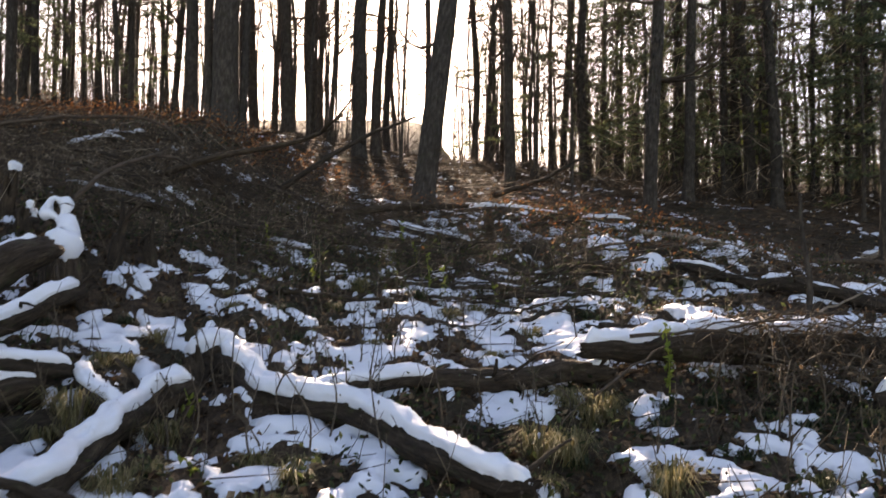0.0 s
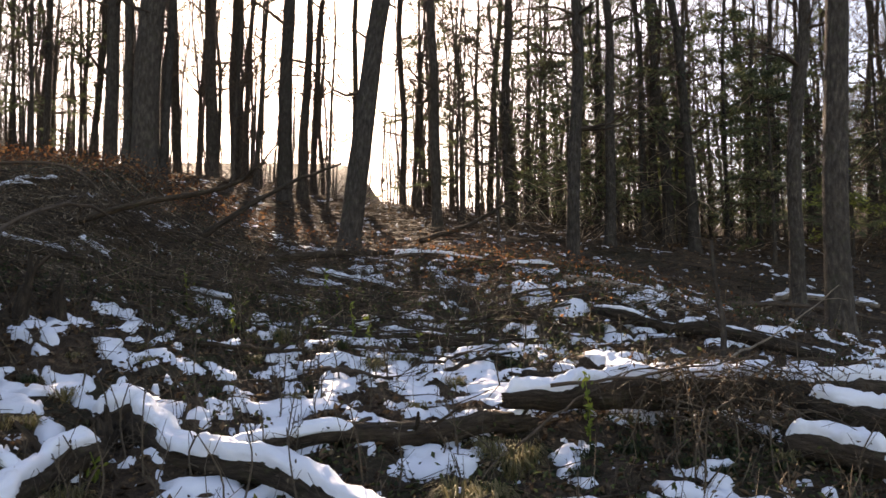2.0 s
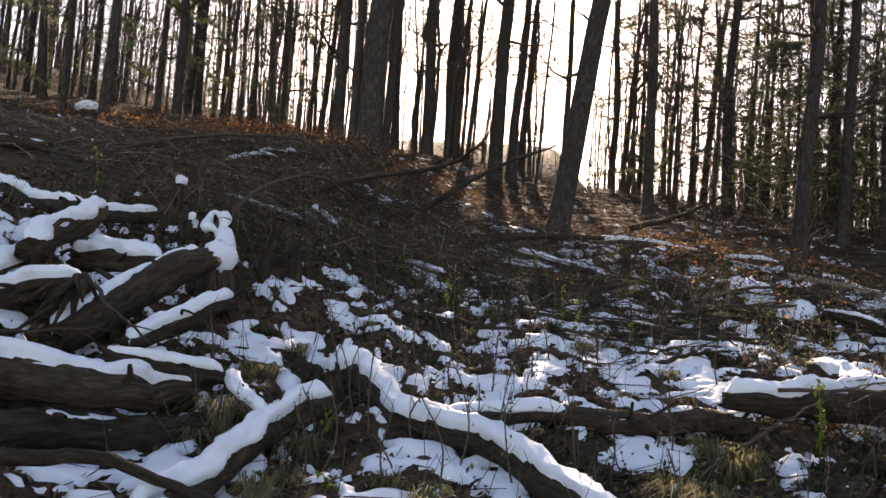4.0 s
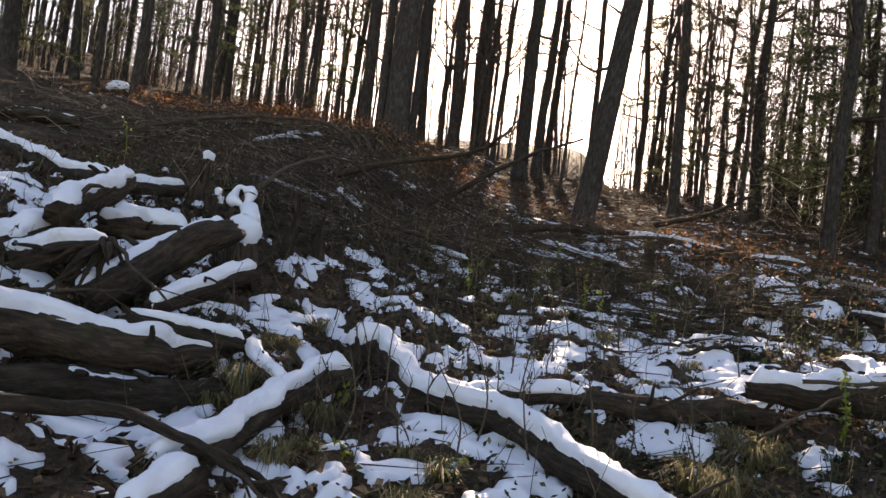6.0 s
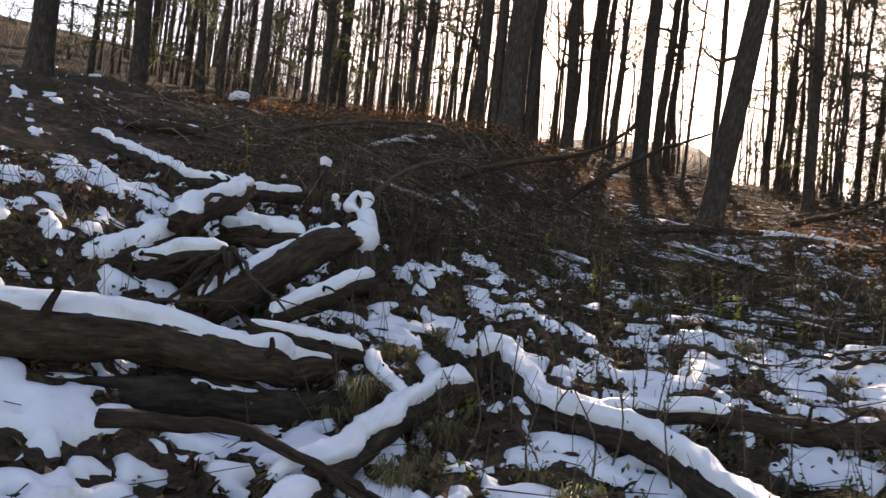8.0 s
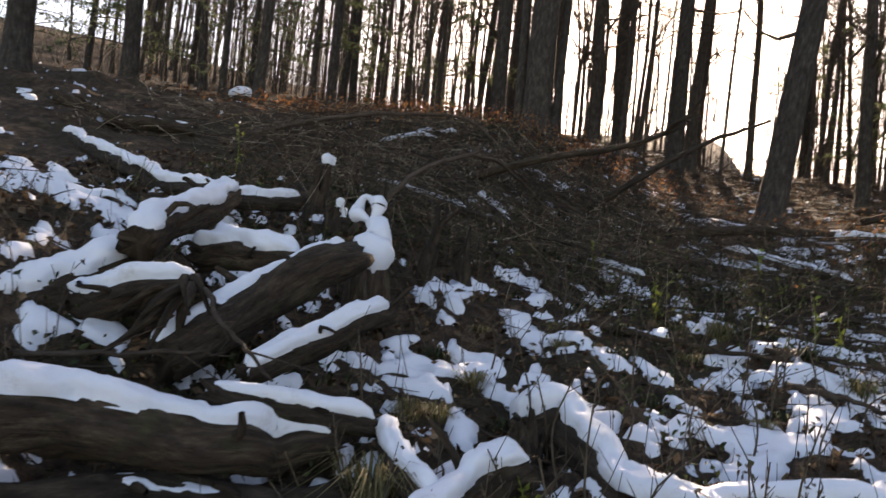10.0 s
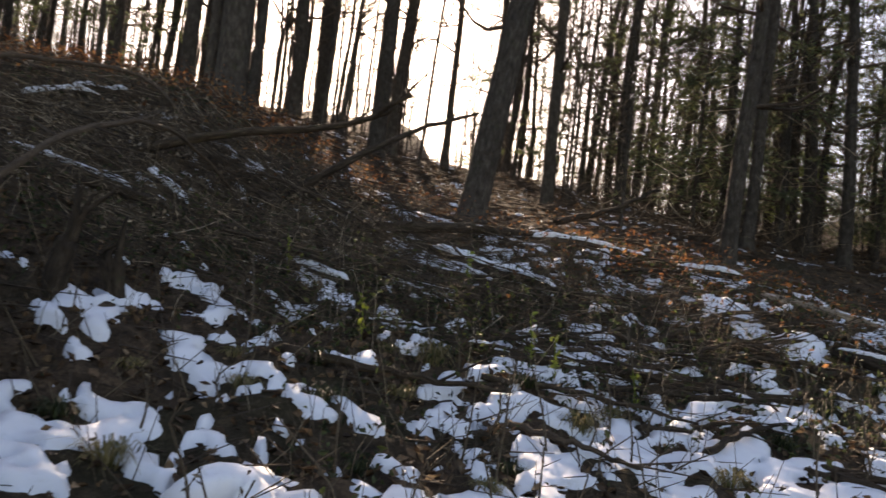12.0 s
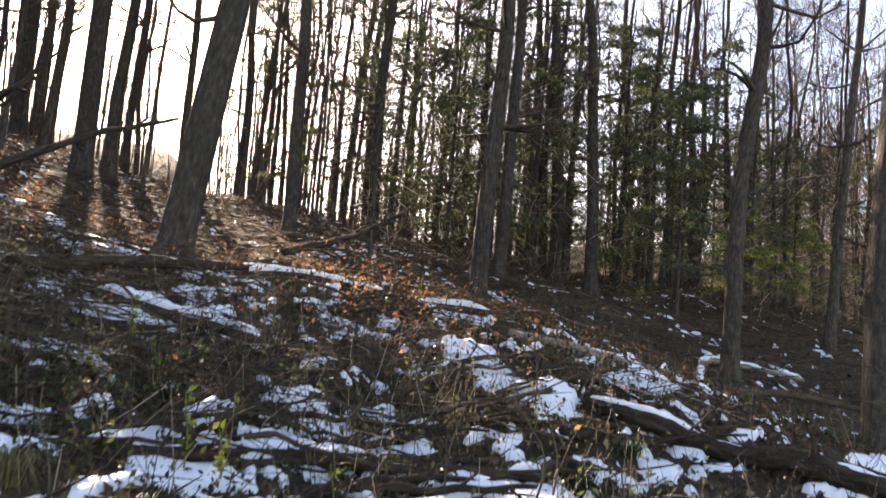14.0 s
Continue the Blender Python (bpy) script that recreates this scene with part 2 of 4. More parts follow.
def from_arrays(name, verts, faces, uvs=None):
    me = bpy.data.meshes.new(name)
    verts, faces = np.asarray(verts, np.float32), np.asarray(faces, np.int32)
    k = faces.shape[1]
    me.vertices.add(len(verts))
    me.vertices.foreach_set("co", verts.ravel())
    me.loops.add(faces.size)
    me.loops.foreach_set("vertex_index", faces.ravel())
    me.polygons.add(len(faces))
    me.polygons.foreach_set("loop_start", np.arange(0, faces.size, k, dtype=np.int32))
    me.polygons.foreach_set("loop_total", np.full(len(faces), k, np.int32))
    if uvs is not None:
        me.uv_layers.new(name="UVMap").data.foreach_set("uv", np.asarray(uvs, np.float32).ravel())
    me.update(calc_edges=True)
    me.polygons.foreach_set("use_smooth", np.ones(len(faces), bool))
    return me


def sheet(name, xs, ys, z, keep=None):
    gx, gy = np.meshgrid(xs, ys)
    gz = z(gx, gy)
    idx = np.arange(gx.size).reshape(gx.shape)
    f = np.stack([idx[:-1, :-1], idx[:-1, 1:], idx[1:, 1:], idx[1:, :-1]], -1).reshape(-1, 4)
    v = np.stack([gx, gy, gz], -1).reshape(-1, 3)
    if keep is not None:
        ok = keep(gx, gy).reshape(-1)
        f = f[ok[f].any(1)]
        used, inv = np.unique(f, return_inverse=True)
        v, f = v[used], inv.reshape(-1, 4)
    return from_arrays(name, v, f)


XS = spread((-6.2, 5.6, 0.055), [(-16, -6.2, 0.2), (5.6, 16, 0.2), (-40, -16, 0.5), (16, 40, 0.8), (-300, -40, 20), (40, 301, 20)])
YS = spread((2.4, 12.6, 0.055), [(-6, 2.4, 0.3), (12.6, 24, 0.18), (24, 45, 0.8), (45, 130, 4), (130, 400, 30), (-200, -6, 20)])
ground = new("ground", sheet("ground", XS, YS, floor_z))
ground.data.materials.append(GROUND)
tagged(ground, "dark forest floor of leaf litter and soil on a hillside", "ground", kind="structure")


def snow_z(x, y):
    m = snow_depth(x, y)
    lift = np.where(m > 0, 0.016 + 0.034 * (1 - np.exp(-np.maximum(m, 0) / 0.03)), 0.016 + m * 2.6)
    near = np.exp(-np.maximum(np.hypot(x, np.asarray(y) - 8) - 14, 0) / 12)
    soft = 0.94 * 0.17 * (fbm(np.asarray(x) * 1.9, np.asarray(y) * 1.9, 3) - 0.5) + 0.42 * 0.1 * (fbm(np.asarray(x) * 6.5, np.asarray(y) * 6.5, 9, 2) - 0.5)
    return hill(x, y) + humps(x, y) + soft * near + lift + 0.02 * (fbm(x * 3, y * 3, 77) - 0.5)


SX = spread((-6.2, 5.6, 0.032), [(-16, -6.2, 0.12), (5.6, 16, 0.12)])
SY = spread((2.4, 12.6, 0.032), [(12.6, 26, 0.12), (-8, 2.4, 0.09)])
snow = new("snow", sheet("snow", SX, SY, snow_z, lambda x, y: snow_depth(x, y) > -0.06))
snow.data.materials.append(SNOW)
tagged(snow, "patchy old snow lying between leaf litter and brush", "snow", kind="stuff")


# ---------------------------------------------------------------- mesh tools
class Soup:
    """Collects tubes and leaves into one mesh."""

    def __init__(self):
        self.v, self.f, self.uv, self.n = [], [], [], 0

    def add(self, v, f, uv=None):
        f = np.asarray(f, np.int64)
        self.v.append(np.asarray(v, float))
        self.f.append(f + self.n)
        self.uv.append(np.zeros((f.size, 2)) if uv is None else np.asarray(uv, float).reshape(-1, 2))
        self.n += len(v)
        return self

    def mesh(self, name, mat, origin=(0, 0, 0)):
        me = from_arrays(name, np.concatenate(self.v) - np.asarray(origin, float), np.concatenate(self.f), np.concatenate(self.uv))
        me.materials.append(mat)
        return me


def frames_of(p):
    t = np.gradient(p, axis=0)
    t /= np.linalg.norm(t, axis=1, keepdims=True) + 1e-9
    up = np.array([0, 0, 1.0]) if abs(t[:, 2]).mean() < 0.8 else np.array([0, 1.0, 0])
    s = np.cross(t, up)
    s /= np.linalg.norm(s, axis=1, keepdims=True) + 1e-9
    return t, s, np.cross(s, t)


def smooth_path(pts, n):
    """A Catmull-Rom line through the points."""
    p = np.asarray(pts, float)
    if len(p) == 2:
        return p[0] + (p[1] - p[0]) * np.linspace(0, 1, n)[:, None]
    q = np.vstack([2 * p[0] - p[1], p, 2 * p[-1] - p[-2]])
    u = np.linspace(0, len(p) - 1 - 1e-6, n)
    i = u.astype(int)
    f = (u - i)[:, None]
    a, b, c, d = q[i], q[i + 1], q[i + 2], q[i + 3]
    return 0.5 * (2 * b + (c - a) * f + (2 * a - 5 * b + 4 * c - d) * f ** 2 + (3 * b - a - 3 * c + d) * f ** 3)


def tube(soup, p, r, sides=6, rough=0.0, seed=0, caps=False):
    p, r = np.asarray(p, float), np.broadcast_to(np.asarray(r, float), len(p))
    t, s, u = frames_of(p)
    a = np.linspace(0, 2 * np.pi, sides, endpoint=False)
    along = np.r_[0, np.cumsum(np.linalg.norm(np.diff(p, axis=0), axis=1))]
    rr = r[:, None] * np.ones(sides)
    if rough:
        rr = rr * (1 + rough * 2 * (0.6 * fbm(np.cos(a)[None] * 1.5 + along[:, None] * 3 + seed, np.sin(a)[None] * 1.5 + along[:, None] * 0.7, seed, 3) + 0.4 * fbm(np.cos(a)[None] * 3.5 + along[:, None] * 2 + seed, np.sin(a)[None] * 3.5 + along[:, None] * 9, seed + 1, 2) - 0.5))
    v = p[:, None] + rr[..., None] * (np.cos(a)[None, :, None] * s[:, None] + np.sin(a)[None, :, None] * u[:, None])
    n, k = len(p), sides
    if caps:
        jag = (np.random.default_rng(seed).random((2, k)) - 0.4) * r.mean() * 0.9
        v[0] -= t[0] * jag[0][:, None]
        v[-1] += t[-1] * jag[1][:, None]
    i = np.arange((n - 1) * k).reshape(n - 1, k)
    j = np.roll(i, -1, axis=1)
    f = np.stack([i, j, j + k, i + k], -1).reshape(-1, 4)
    w = np.arange(k + 1) / k * 2 * np.pi * r.mean()
    uv = np.stack([np.stack([np.broadcast_to(w[:-1], (n - 1, k)), np.broadcast_to(along[:-1, None], (n - 1, k))], -1),
                   np.stack([np.broadcast_to(w[1:], (n - 1, k)), np.broadcast_to(along[:-1, None], (n - 1, k))], -1),
                   np.stack([np.broadcast_to(w[1:], (n - 1, k)), np.broadcast_to(along[1:, None], (n - 1, k))], -1),
                   np.stack([np.broadcast_to(w[:-1], (n - 1, k)), np.broadcast_to(along[1:, None], (n - 1, k))], -1)], 2)
    v = v.reshape(-1, 3)
    if caps:
        c0, c1 = len(v), len(v) + 1
        v = np.vstack([v, p[0] + t[0] * r[0] * 0.25, p[-1] - t[-1] * r[-1] * 0.25])
        ring = np.arange(k)
        h0 = np.stack([np.roll(ring, -2)[0::2], np.roll(ring, -1)[0::2], ring[0::2], np.full(len(ring[0::2]), c0)], -1)
        h1 = np.stack([ring[0::2], np.roll(ring, -1)[0::2], np.roll(ring, -2)[0::2], np.full(len(ring[0::2]), c1 - (n - 1) * k)], -1) + (n - 1) * k
        f = np.vstack([f, h0, h1])
        uv = np.vstack([uv.reshape(-1, 2), np.tile([[0.1, 0.1]], ((len(h0) + len(h1)) * 4, 1)) + (f[-len(h0) - len(h1):].reshape(-1, 1) % 7) * 0.013])
    return soup.add(v, f, uv)


def sticks(soup, a, b, r0, r1, sag=0.0):
    """Many thin three-sided sticks at once, each bent once."""
    a, b = np.asarray(a, float), np.asarray(b, float)
    n = len(a)
    d = b - a
    d /= np.linalg.norm(d, axis=1, keepdims=True) + 1e-9
    s = np.cross(d, np.array([0.31, 0.17, 0.93]))
    s /= np.linalg.norm(s, axis=1, keepdims=True) + 1e-9
    u = np.cross(s, d)
    m = (a + b) / 2 + np.asarray(sag, float).reshape(-1, 1) * s
    r0, r1 = np.broadcast_to(r0, n), np.broadcast_to(r1, n)
    rings = []
    for c, r in ((a, r0), (m, (r0 + r1) / 2), (b, r1)):
        for k in range(3):
            rings.append(c + r[:, None] * (math.cos(2.094 * k) * s + math.sin(2.094 * k) * u))
    v = np.stack(rings, 1).reshape(-1, 3)
    f = [(q * 3 + k, q * 3 + (k + 1) % 3, q * 3 + 3 + (k + 1) % 3, q * 3 + 3 + k) for q in (0, 1) for k in range(3)]
    f = (np.array(f)[None] + np.arange(n)[:, None, None] * 9).reshape(-1, 4)
    return soup.add(v, f, np.tile([[0, 0], [0.01, 0], [0.01, 0.2], [0, 0.2]], (len(f), 1)))


def leaves(soup, at, size, rng, flat=0.5, slim=0.6):
    """Curled leaf blades: two quads folded along the midrib."""
    at = np.asarray(at, float)
    n = len(at)
    size = np.broadcast_to(size, n)[:, None]
    nrm = rng.normal(size=(n, 3)) * (1 - flat)
    nrm[:, 2] += flat + 0.1
    nrm /= np.linalg.norm(nrm, axis=1, keepdims=True)
    d = np.cross(nrm, rng.normal(size=(n, 3)))
    d /= np.linalg.norm(d, axis=1, keepdims=True) + 1e-9
    s = np.cross(nrm, d)
    fold = (0.15 + 0.35 * rng.random((n, 1)))
    tip, base, mid = at + d * size * 0.5, at - d * size * 0.5, at - nrm * size * 0.12
    left = at + d * size * 0.05 + s * size * slim * 0.5 + nrm * size * fold * 0.4
    right = at + d * size * 0.05 - s * size * slim * 0.5 + nrm * size * fold * 0.4
    v = np.stack([base, right, tip, left, mid], 1).reshape(-1, 3)
    f = (np.array([[0, 1, 2, 4], [0, 4, 2, 3]])[None] + np.arange(n)[:, None, None] * 5).reshape(-1, 4)
    return soup.add(v, f)


def part(name, soup, mat, parent, label="", origin=(0, 0, 0)):
    ob = new(name, soup.mesh(name, mat, origin))
    ob.parent = parent
    if label:
        ob["label"] = label
    return ob


def thing(name, at, label, category, group="", kind=""):
    ob = new(name)
    ob.location = at
    ob.empty_display_size = 0.2
    return tagged(ob, label, category, group, kind)


def gz(x, y):
    return float(floor_z(x, y))


def on(x, y, h=0.02):
    return (x, y, gz(x, y) + h)


# ---------------------------------------------------------------- fallen logs
def snow_cap(p, r, thick, seed, cover=0.75, side=0.0, wide=0.75):
    """Snow lying along the top of a log; it thins out where cover fails."""
    sp = Soup()
    n = max(24, int(np.linalg.norm(np.diff(p, axis=0), axis=1).sum() / 0.035))
    q, r = smooth_path(p, n), np.interp(np.linspace(0, 1, n), np.linspace(0, 1, len(r)), r)
    t, s, u = frames_of(q)
    along = np.r_[0, np.cumsum(np.linalg.norm(np.diff(q, axis=0), axis=1))]
    a = np.linspace(-wide * 1.15, wide * 1.15, 19)
    k = len(a)
    lump = 0.55 * fbm(along[:, None] * 3.2 + seed * 7.3, a[None] * 1.3 + seed, seed, 2) + 0.5 * fbm(along[:, None] * 8 + seed * 2.3, a[None] * 2.6 + seed, seed + 3, 2)
    lack = fbm(along * 1.7 + seed * 3.7, along * 0 + seed, seed + 5, 2)
    lump = lump + 0.45 * (fbm(along[:, None] * 17 + seed, a[None] * 5 + seed, seed + 11, 2) - 0.5)
    th = thick * (0.15 + 1.3 * lump) * np.clip((cover - lack) * 9, -0.6, 1)[:, None]
    end = np.clip(np.minimum(along, along[-1] - along) / 0.07, 0, 1)[:, None] ** 0.5
    edge = wide * (0.15 + 1.4 * fbm((along[:, None] * 6 + seed) + 0 * a[None], np.sign(a)[None] * 3 + 5.2, seed + 9, 3))
    off = th * np.sqrt(np.clip(1 - (np.abs(a)[None] / edge) ** 2.5, 0, 1)) * end - 0.018 * (np.abs(a)[None] > edge * 0.98) - 0.02 * (1 - end)
    rr = r[:, None] * 1.03 + off
    v = q[:, None] + rr[..., None] * (np.sin(a + side)[None, :, None] * s[:, None] + np.cos(a + side)[None, :, None] * u[:, None])
    i = np.arange(n * k).reshape(n, k)
    f = np.stack([i[:-1, :-1], i[:-1, 1:], i[1:, 1:], i[1:, :-1]], -1).reshape(-1, 4)
    return sp.add(v.reshape(-1, 3), f)


def fallen_log(pts, radii, label, snow_thick=0.05, cover=0.8, side=0.0, mat=None, stubs=3, seed=1, name="fallen_log", wide=0.75):
    rng = np.random.default_rng(seed)
    pts = np.asarray(pts, float)
    base = pts[len(pts) // 2]
    base = (base[0], base[1], min(base[2], gz(base[0], base[1])))
    ob = thing(name, base, label, "log", "fallen logs")
    length = np.linalg.norm(np.diff(pts, axis=0), axis=1).sum()
    n = max(12, int(length / 0.045))
    p = smooth_path(pts, n)
    wob = np.stack([fbm(np.linspace(0, length * 1.6, n) + seed * 3.1, np.zeros(n) + k * 9.7, seed + k, 2) - 0.5 for k in range(3)], 1)
    p = p + wob * max(radii) * 1.3
    r = np.interp(np.linspace(0, 1, n), np.linspace(0, 1, len(radii)), radii)
    sp = Soup()
    tube(sp, p, r, 22, 0.45 if max(radii) < 0.2 else 0.3, seed, True)
    part("trunk", sp, mat or LOG_BARK, ob, origin=base)
    if stubs:
        t, s, u = frames_of(p)
        for _ in range(stubs):
            st = Soup()
            i = int(rng.integers(1, n - 1))
            d = s[i] * rng.choice([-1, 1]) * 0.7 + u[i] * rng.uniform(0.1, 0.9) + t[i] * rng.uniform(-0.5, 0.8)
            ln = rng.uniform(0.12, 0.4)
            tube(st, smooth_path([p[i], p[i] + d * ln * 0.6 + rng.normal(size=3) * 0.03, p[i] + d * ln], 5), np.linspace(0.26, 0.12, 5) * r[i], 6, 0.1, seed)
            part("branch_stub", st, mat or LOG_BARK, ob, origin=base)
    if snow_thick:
        part("snow_cap", snow_cap(p, r, snow_thick, seed, cover, side, wide), SNOW, ob, "soft old snow", base)
    return ob


fallen_log([(-1.72, 5.8, 0.88), (-1.52, 5.95, 0.93), (-1.3, 5.66, 0.86), (-1.05, 5.42, 0.8), (-0.68, 5.22, 0.76), (-0.11, 4.79, 0.66), (0.24, 4.4, 0.58), (0.46, 4.28, 0.56)],
           [0.13, 0.135, 0.115, 0.095, 0.085, 0.075, 0.065, 0.045], "broken mossy log thickly covered with snow", 0.075, 1.2, seed=2, wide=0.85)
fallen_log([(-1.53, 5.3, 0.86), (-1.67, 4.94, 0.79), (-1.7, 4.48, 0.68), (-1.69, 3.98, 0.61), (-1.75, 3.62, 0.58)], [0.095, 0.09, 0.09, 0.085, 0.075],
           "rotten brown log with a ridge of snow on top", 0.065, 1.05, side=-0.25, seed=3, wide=0.75)
fallen_log([(-1.6, 3.66, 0.54), (-1.56, 3.2, 0.48)], [0.09, 0.08], "short rotten log piece with snow on top", 0.05, 1.1, stubs=1, seed=4)
fallen_log([(-2.13, 5.17, 0.98), (-1.9, 4.89, 0.87), (-1.69, 4.74, 0.8)], [0.045, 0.055, 0.06], "short forked log piece under rounded snow", 0.055, 1.1, stubs=0, seed=24, wide=0.9)
fallen_log([(-3.6, 3.0, 1.02), (-2.98, 3.87, 1.0), (-2.7, 4.25, 0.985), (-2.45, 4.6, 0.96), (-2.22, 4.9, 0.93)], [0.135, 0.13, 0.12, 0.1, 0.065],
           "thick dark log with a smooth snow cover", 0.055, 1.2, seed=5, wide=0.62)
fallen_log([(-3.2, 3.45, 0.78), (-2.5, 4.35, 0.7), (-1.98, 4.98, 0.74)], [0.11, 0.105, 0.08], "dark wet log lying under another log", 0.03, 0.42, seed=6)
fallen_log([(-0.85, 5.35, 0.82), (-0.39, 5.66, 0.87), (0.31, 5.77, 0.87), (0.75, 5.95, 0.9), (1.05, 6.1, 0.92)], [0.055, 0.07, 0.075, 0.075, 0.065],
           "long slim dark log lying across the snow", 0.04, 0.56, side=0.35, seed=7)
fallen_log([(0.92, 5.86, 1.05), (1.5, 6.2, 1.04), (2.02, 6.42, 1.05), (2.91, 6.58, 1.05), (4.1, 6.62, 1.0), (5.6, 6.7, 0.92)], [0.05, 0.1, 0.125, 0.14, 0.14, 0.13],
           "long thick log with a deep even snow cover", 0.075, 1.2, seed=8)
fallen_log([(1.74, 7.46, 1.2), (1.92, 7.05, 1.16), (2.13, 6.6, 1.1)], [0.095, 0.11, 0.11], "snow-covered log with a rounded end", 0.075, 1.2, stubs=0, seed=9, wide=0.85)
fallen_log([(3.12, 6.2, 0.94), (3.5, 5.95, 0.86), (4.3, 5.7, 0.76)], [0.11, 0.12, 0.11], "short thick log under a slab of snow", 0.08, 1.2, seed=10, wide=0.9)
fallen_log([(2.68, 5.76, 0.82), (2.95, 5.62, 0.78), (3.12, 5.4, 0.72)], [0.09, 0.1, 0.09], "rotten log piece with lumpy snow", 0.08, 1.1, seed=11, wide=0.9)
fallen_log([(-3.14, 4.85, 1.15), (-3.05, 5.3, 1.37), (-2.95, 5.75, 1.59), (-2.89, 6.03, 1.7)], [0.11, 0.12, 0.12, 0.11], "thick leaning log with a cut end and snow on one side", 0.05, 1.05, side=-0.75, seed=12, wide=0.55)
fallen_log([(-2.67, 4.85, 1.14), (-2.58, 5.25, 1.28), (-2.5, 5.5, 1.4), (-2.46, 5.72, 1.44)], [0.055, 0.06, 0.06, 0.055], "slim log with a strip of snow", 0.055, 1.1, seed=13, wide=0.8)
fallen_log([(-3.62, 5.15, 1.66), (-3.85, 5.8, 1.86), (-4.1, 6.45, 2.05)], [0.1, 0.1, 0.095], "thick snow-covered log sloping up the bank", 0.065, 1.0, seed=14, wide=0.95)
fallen_log([(-4.0, 4.6, 1.34), (-3.92, 4.95, 1.45), (-3.82, 5.36, 1.58)], [0.1, 0.11, 0.1], "half-buried log under a broad ridge of snow", 0.07, 1.2, seed=25, wide=1.1)
fallen_log([(-7.7, 8.1, 2.72), (-6.3, 7.4, 2.45), (-5.12, 6.9, 2.17), (-4.2, 6.6, 2.05)], [0.08, 0.085, 0.08, 0.07], "slim log on the bank with a strip of snow", 0.055, 0.8, seed=15)
fallen_log([(-4.1, 4.95, 1.28), (-3.7, 4.95, 1.3), (-3.45, 5.02, 1.42), (-3.22, 5.12, 1.5)], [0.1, 0.1, 0.09, 0.06], "curved dark log with snow along its top", 0.06, 1.1, seed=16)
fallen_log([(-3.76, 5.74, 1.64), (-3.45, 5.72, 1.68), (-3.1, 5.78, 1.64)], [0.08, 0.09, 0.065], "rotten log chunk under lumpy snow", 0.085, 1.1, seed=17, wide=0.95)
fallen_log([(-4.22, 6.62, 2.06), (-3.95, 7.08, 2.1)], [0.065, 0.06], "short log piece with a lump of snow", 0.05, 1.1, stubs=1, seed=26)
fallen_log([(-2.62, 4.55, 1.12), (-2.4, 4.72, 1.07), (-2.12, 5.05, 1.0)], [0.06, 0.065, 0.05], "short dark log wedged between thicker logs", 0.04, 0.8, seed=27, stubs=1)
fallen_log([on(-8.86, 8.89, 0.1), on(-7.80, 9.07, 0.1), on(-7.10, 9.37, 0.1)], [0.1, 0.1, 0.08], "dark rotten log high on the bank with patches of snow", 0.05, 0.6, seed=28)
fallen_log([on(2.35, 11.4, 0.07), on(3.2, 11.25, 0.07), on(3.95, 11.4, 0.05)], [0.055, 0.05, 0.045], "bare grey log lying on dead leaves", 0.02, 0.35, mat=BARE_WOOD, seed=18)
fallen_log([on(3.8, 11.05, 0.06), on(5.6, 13.2, 0.06), on(7.9, 16.2, 0.07), on(9.6, 16.0, 0.05)], [0.05, 0.055, 0.065, 0.05], "long grey log with a thin strip of snow", 0.04, 0.6, mat=BARE_WOOD, seed=19)
fallen_log([on(2.4, 9.75, 0.08), on(2.58, 9.3, 0.1), on(3.05, 9.05, 0.1), on(3.56, 8.55, 0.08), on(4.4, 8.1, 0.06)], [0.04, 0.06, 0.07, 0.07, 0.06], "dark log lying below the large tree", 0.03, 0.3, seed=20)
fallen_log([on(-3.9, 8.8, 0.12), on(-2.2, 9.4, 0.1), on(-0.4, 9.95, 0.08), on(1.06, 10.2, 0.06)], [0.035, 0.038, 0.03, 0.022], "long dark slim log lying on the bank", 0.0, 0.3, seed=21)
fallen_log([on(-2.05, 10.75, 0.12), on(-1.45, 10.9, 0.16), on(-0.7, 11.5, 0.16), on(0.3, 12.6, 0.2)], [0.05, 0.055, 0.05, 0.03], "slim dark log with some snow", 0.03, 0.4, seed=22)
fallen_log([on(-0.75, 8.45, 0.05), on(0.35, 8.55, 0.05), on(1.65, 8.7, 0.05)], [0.03, 0.035, 0.025], "slim rotten log with snow patches", 0.04, 0.55, seed=23)

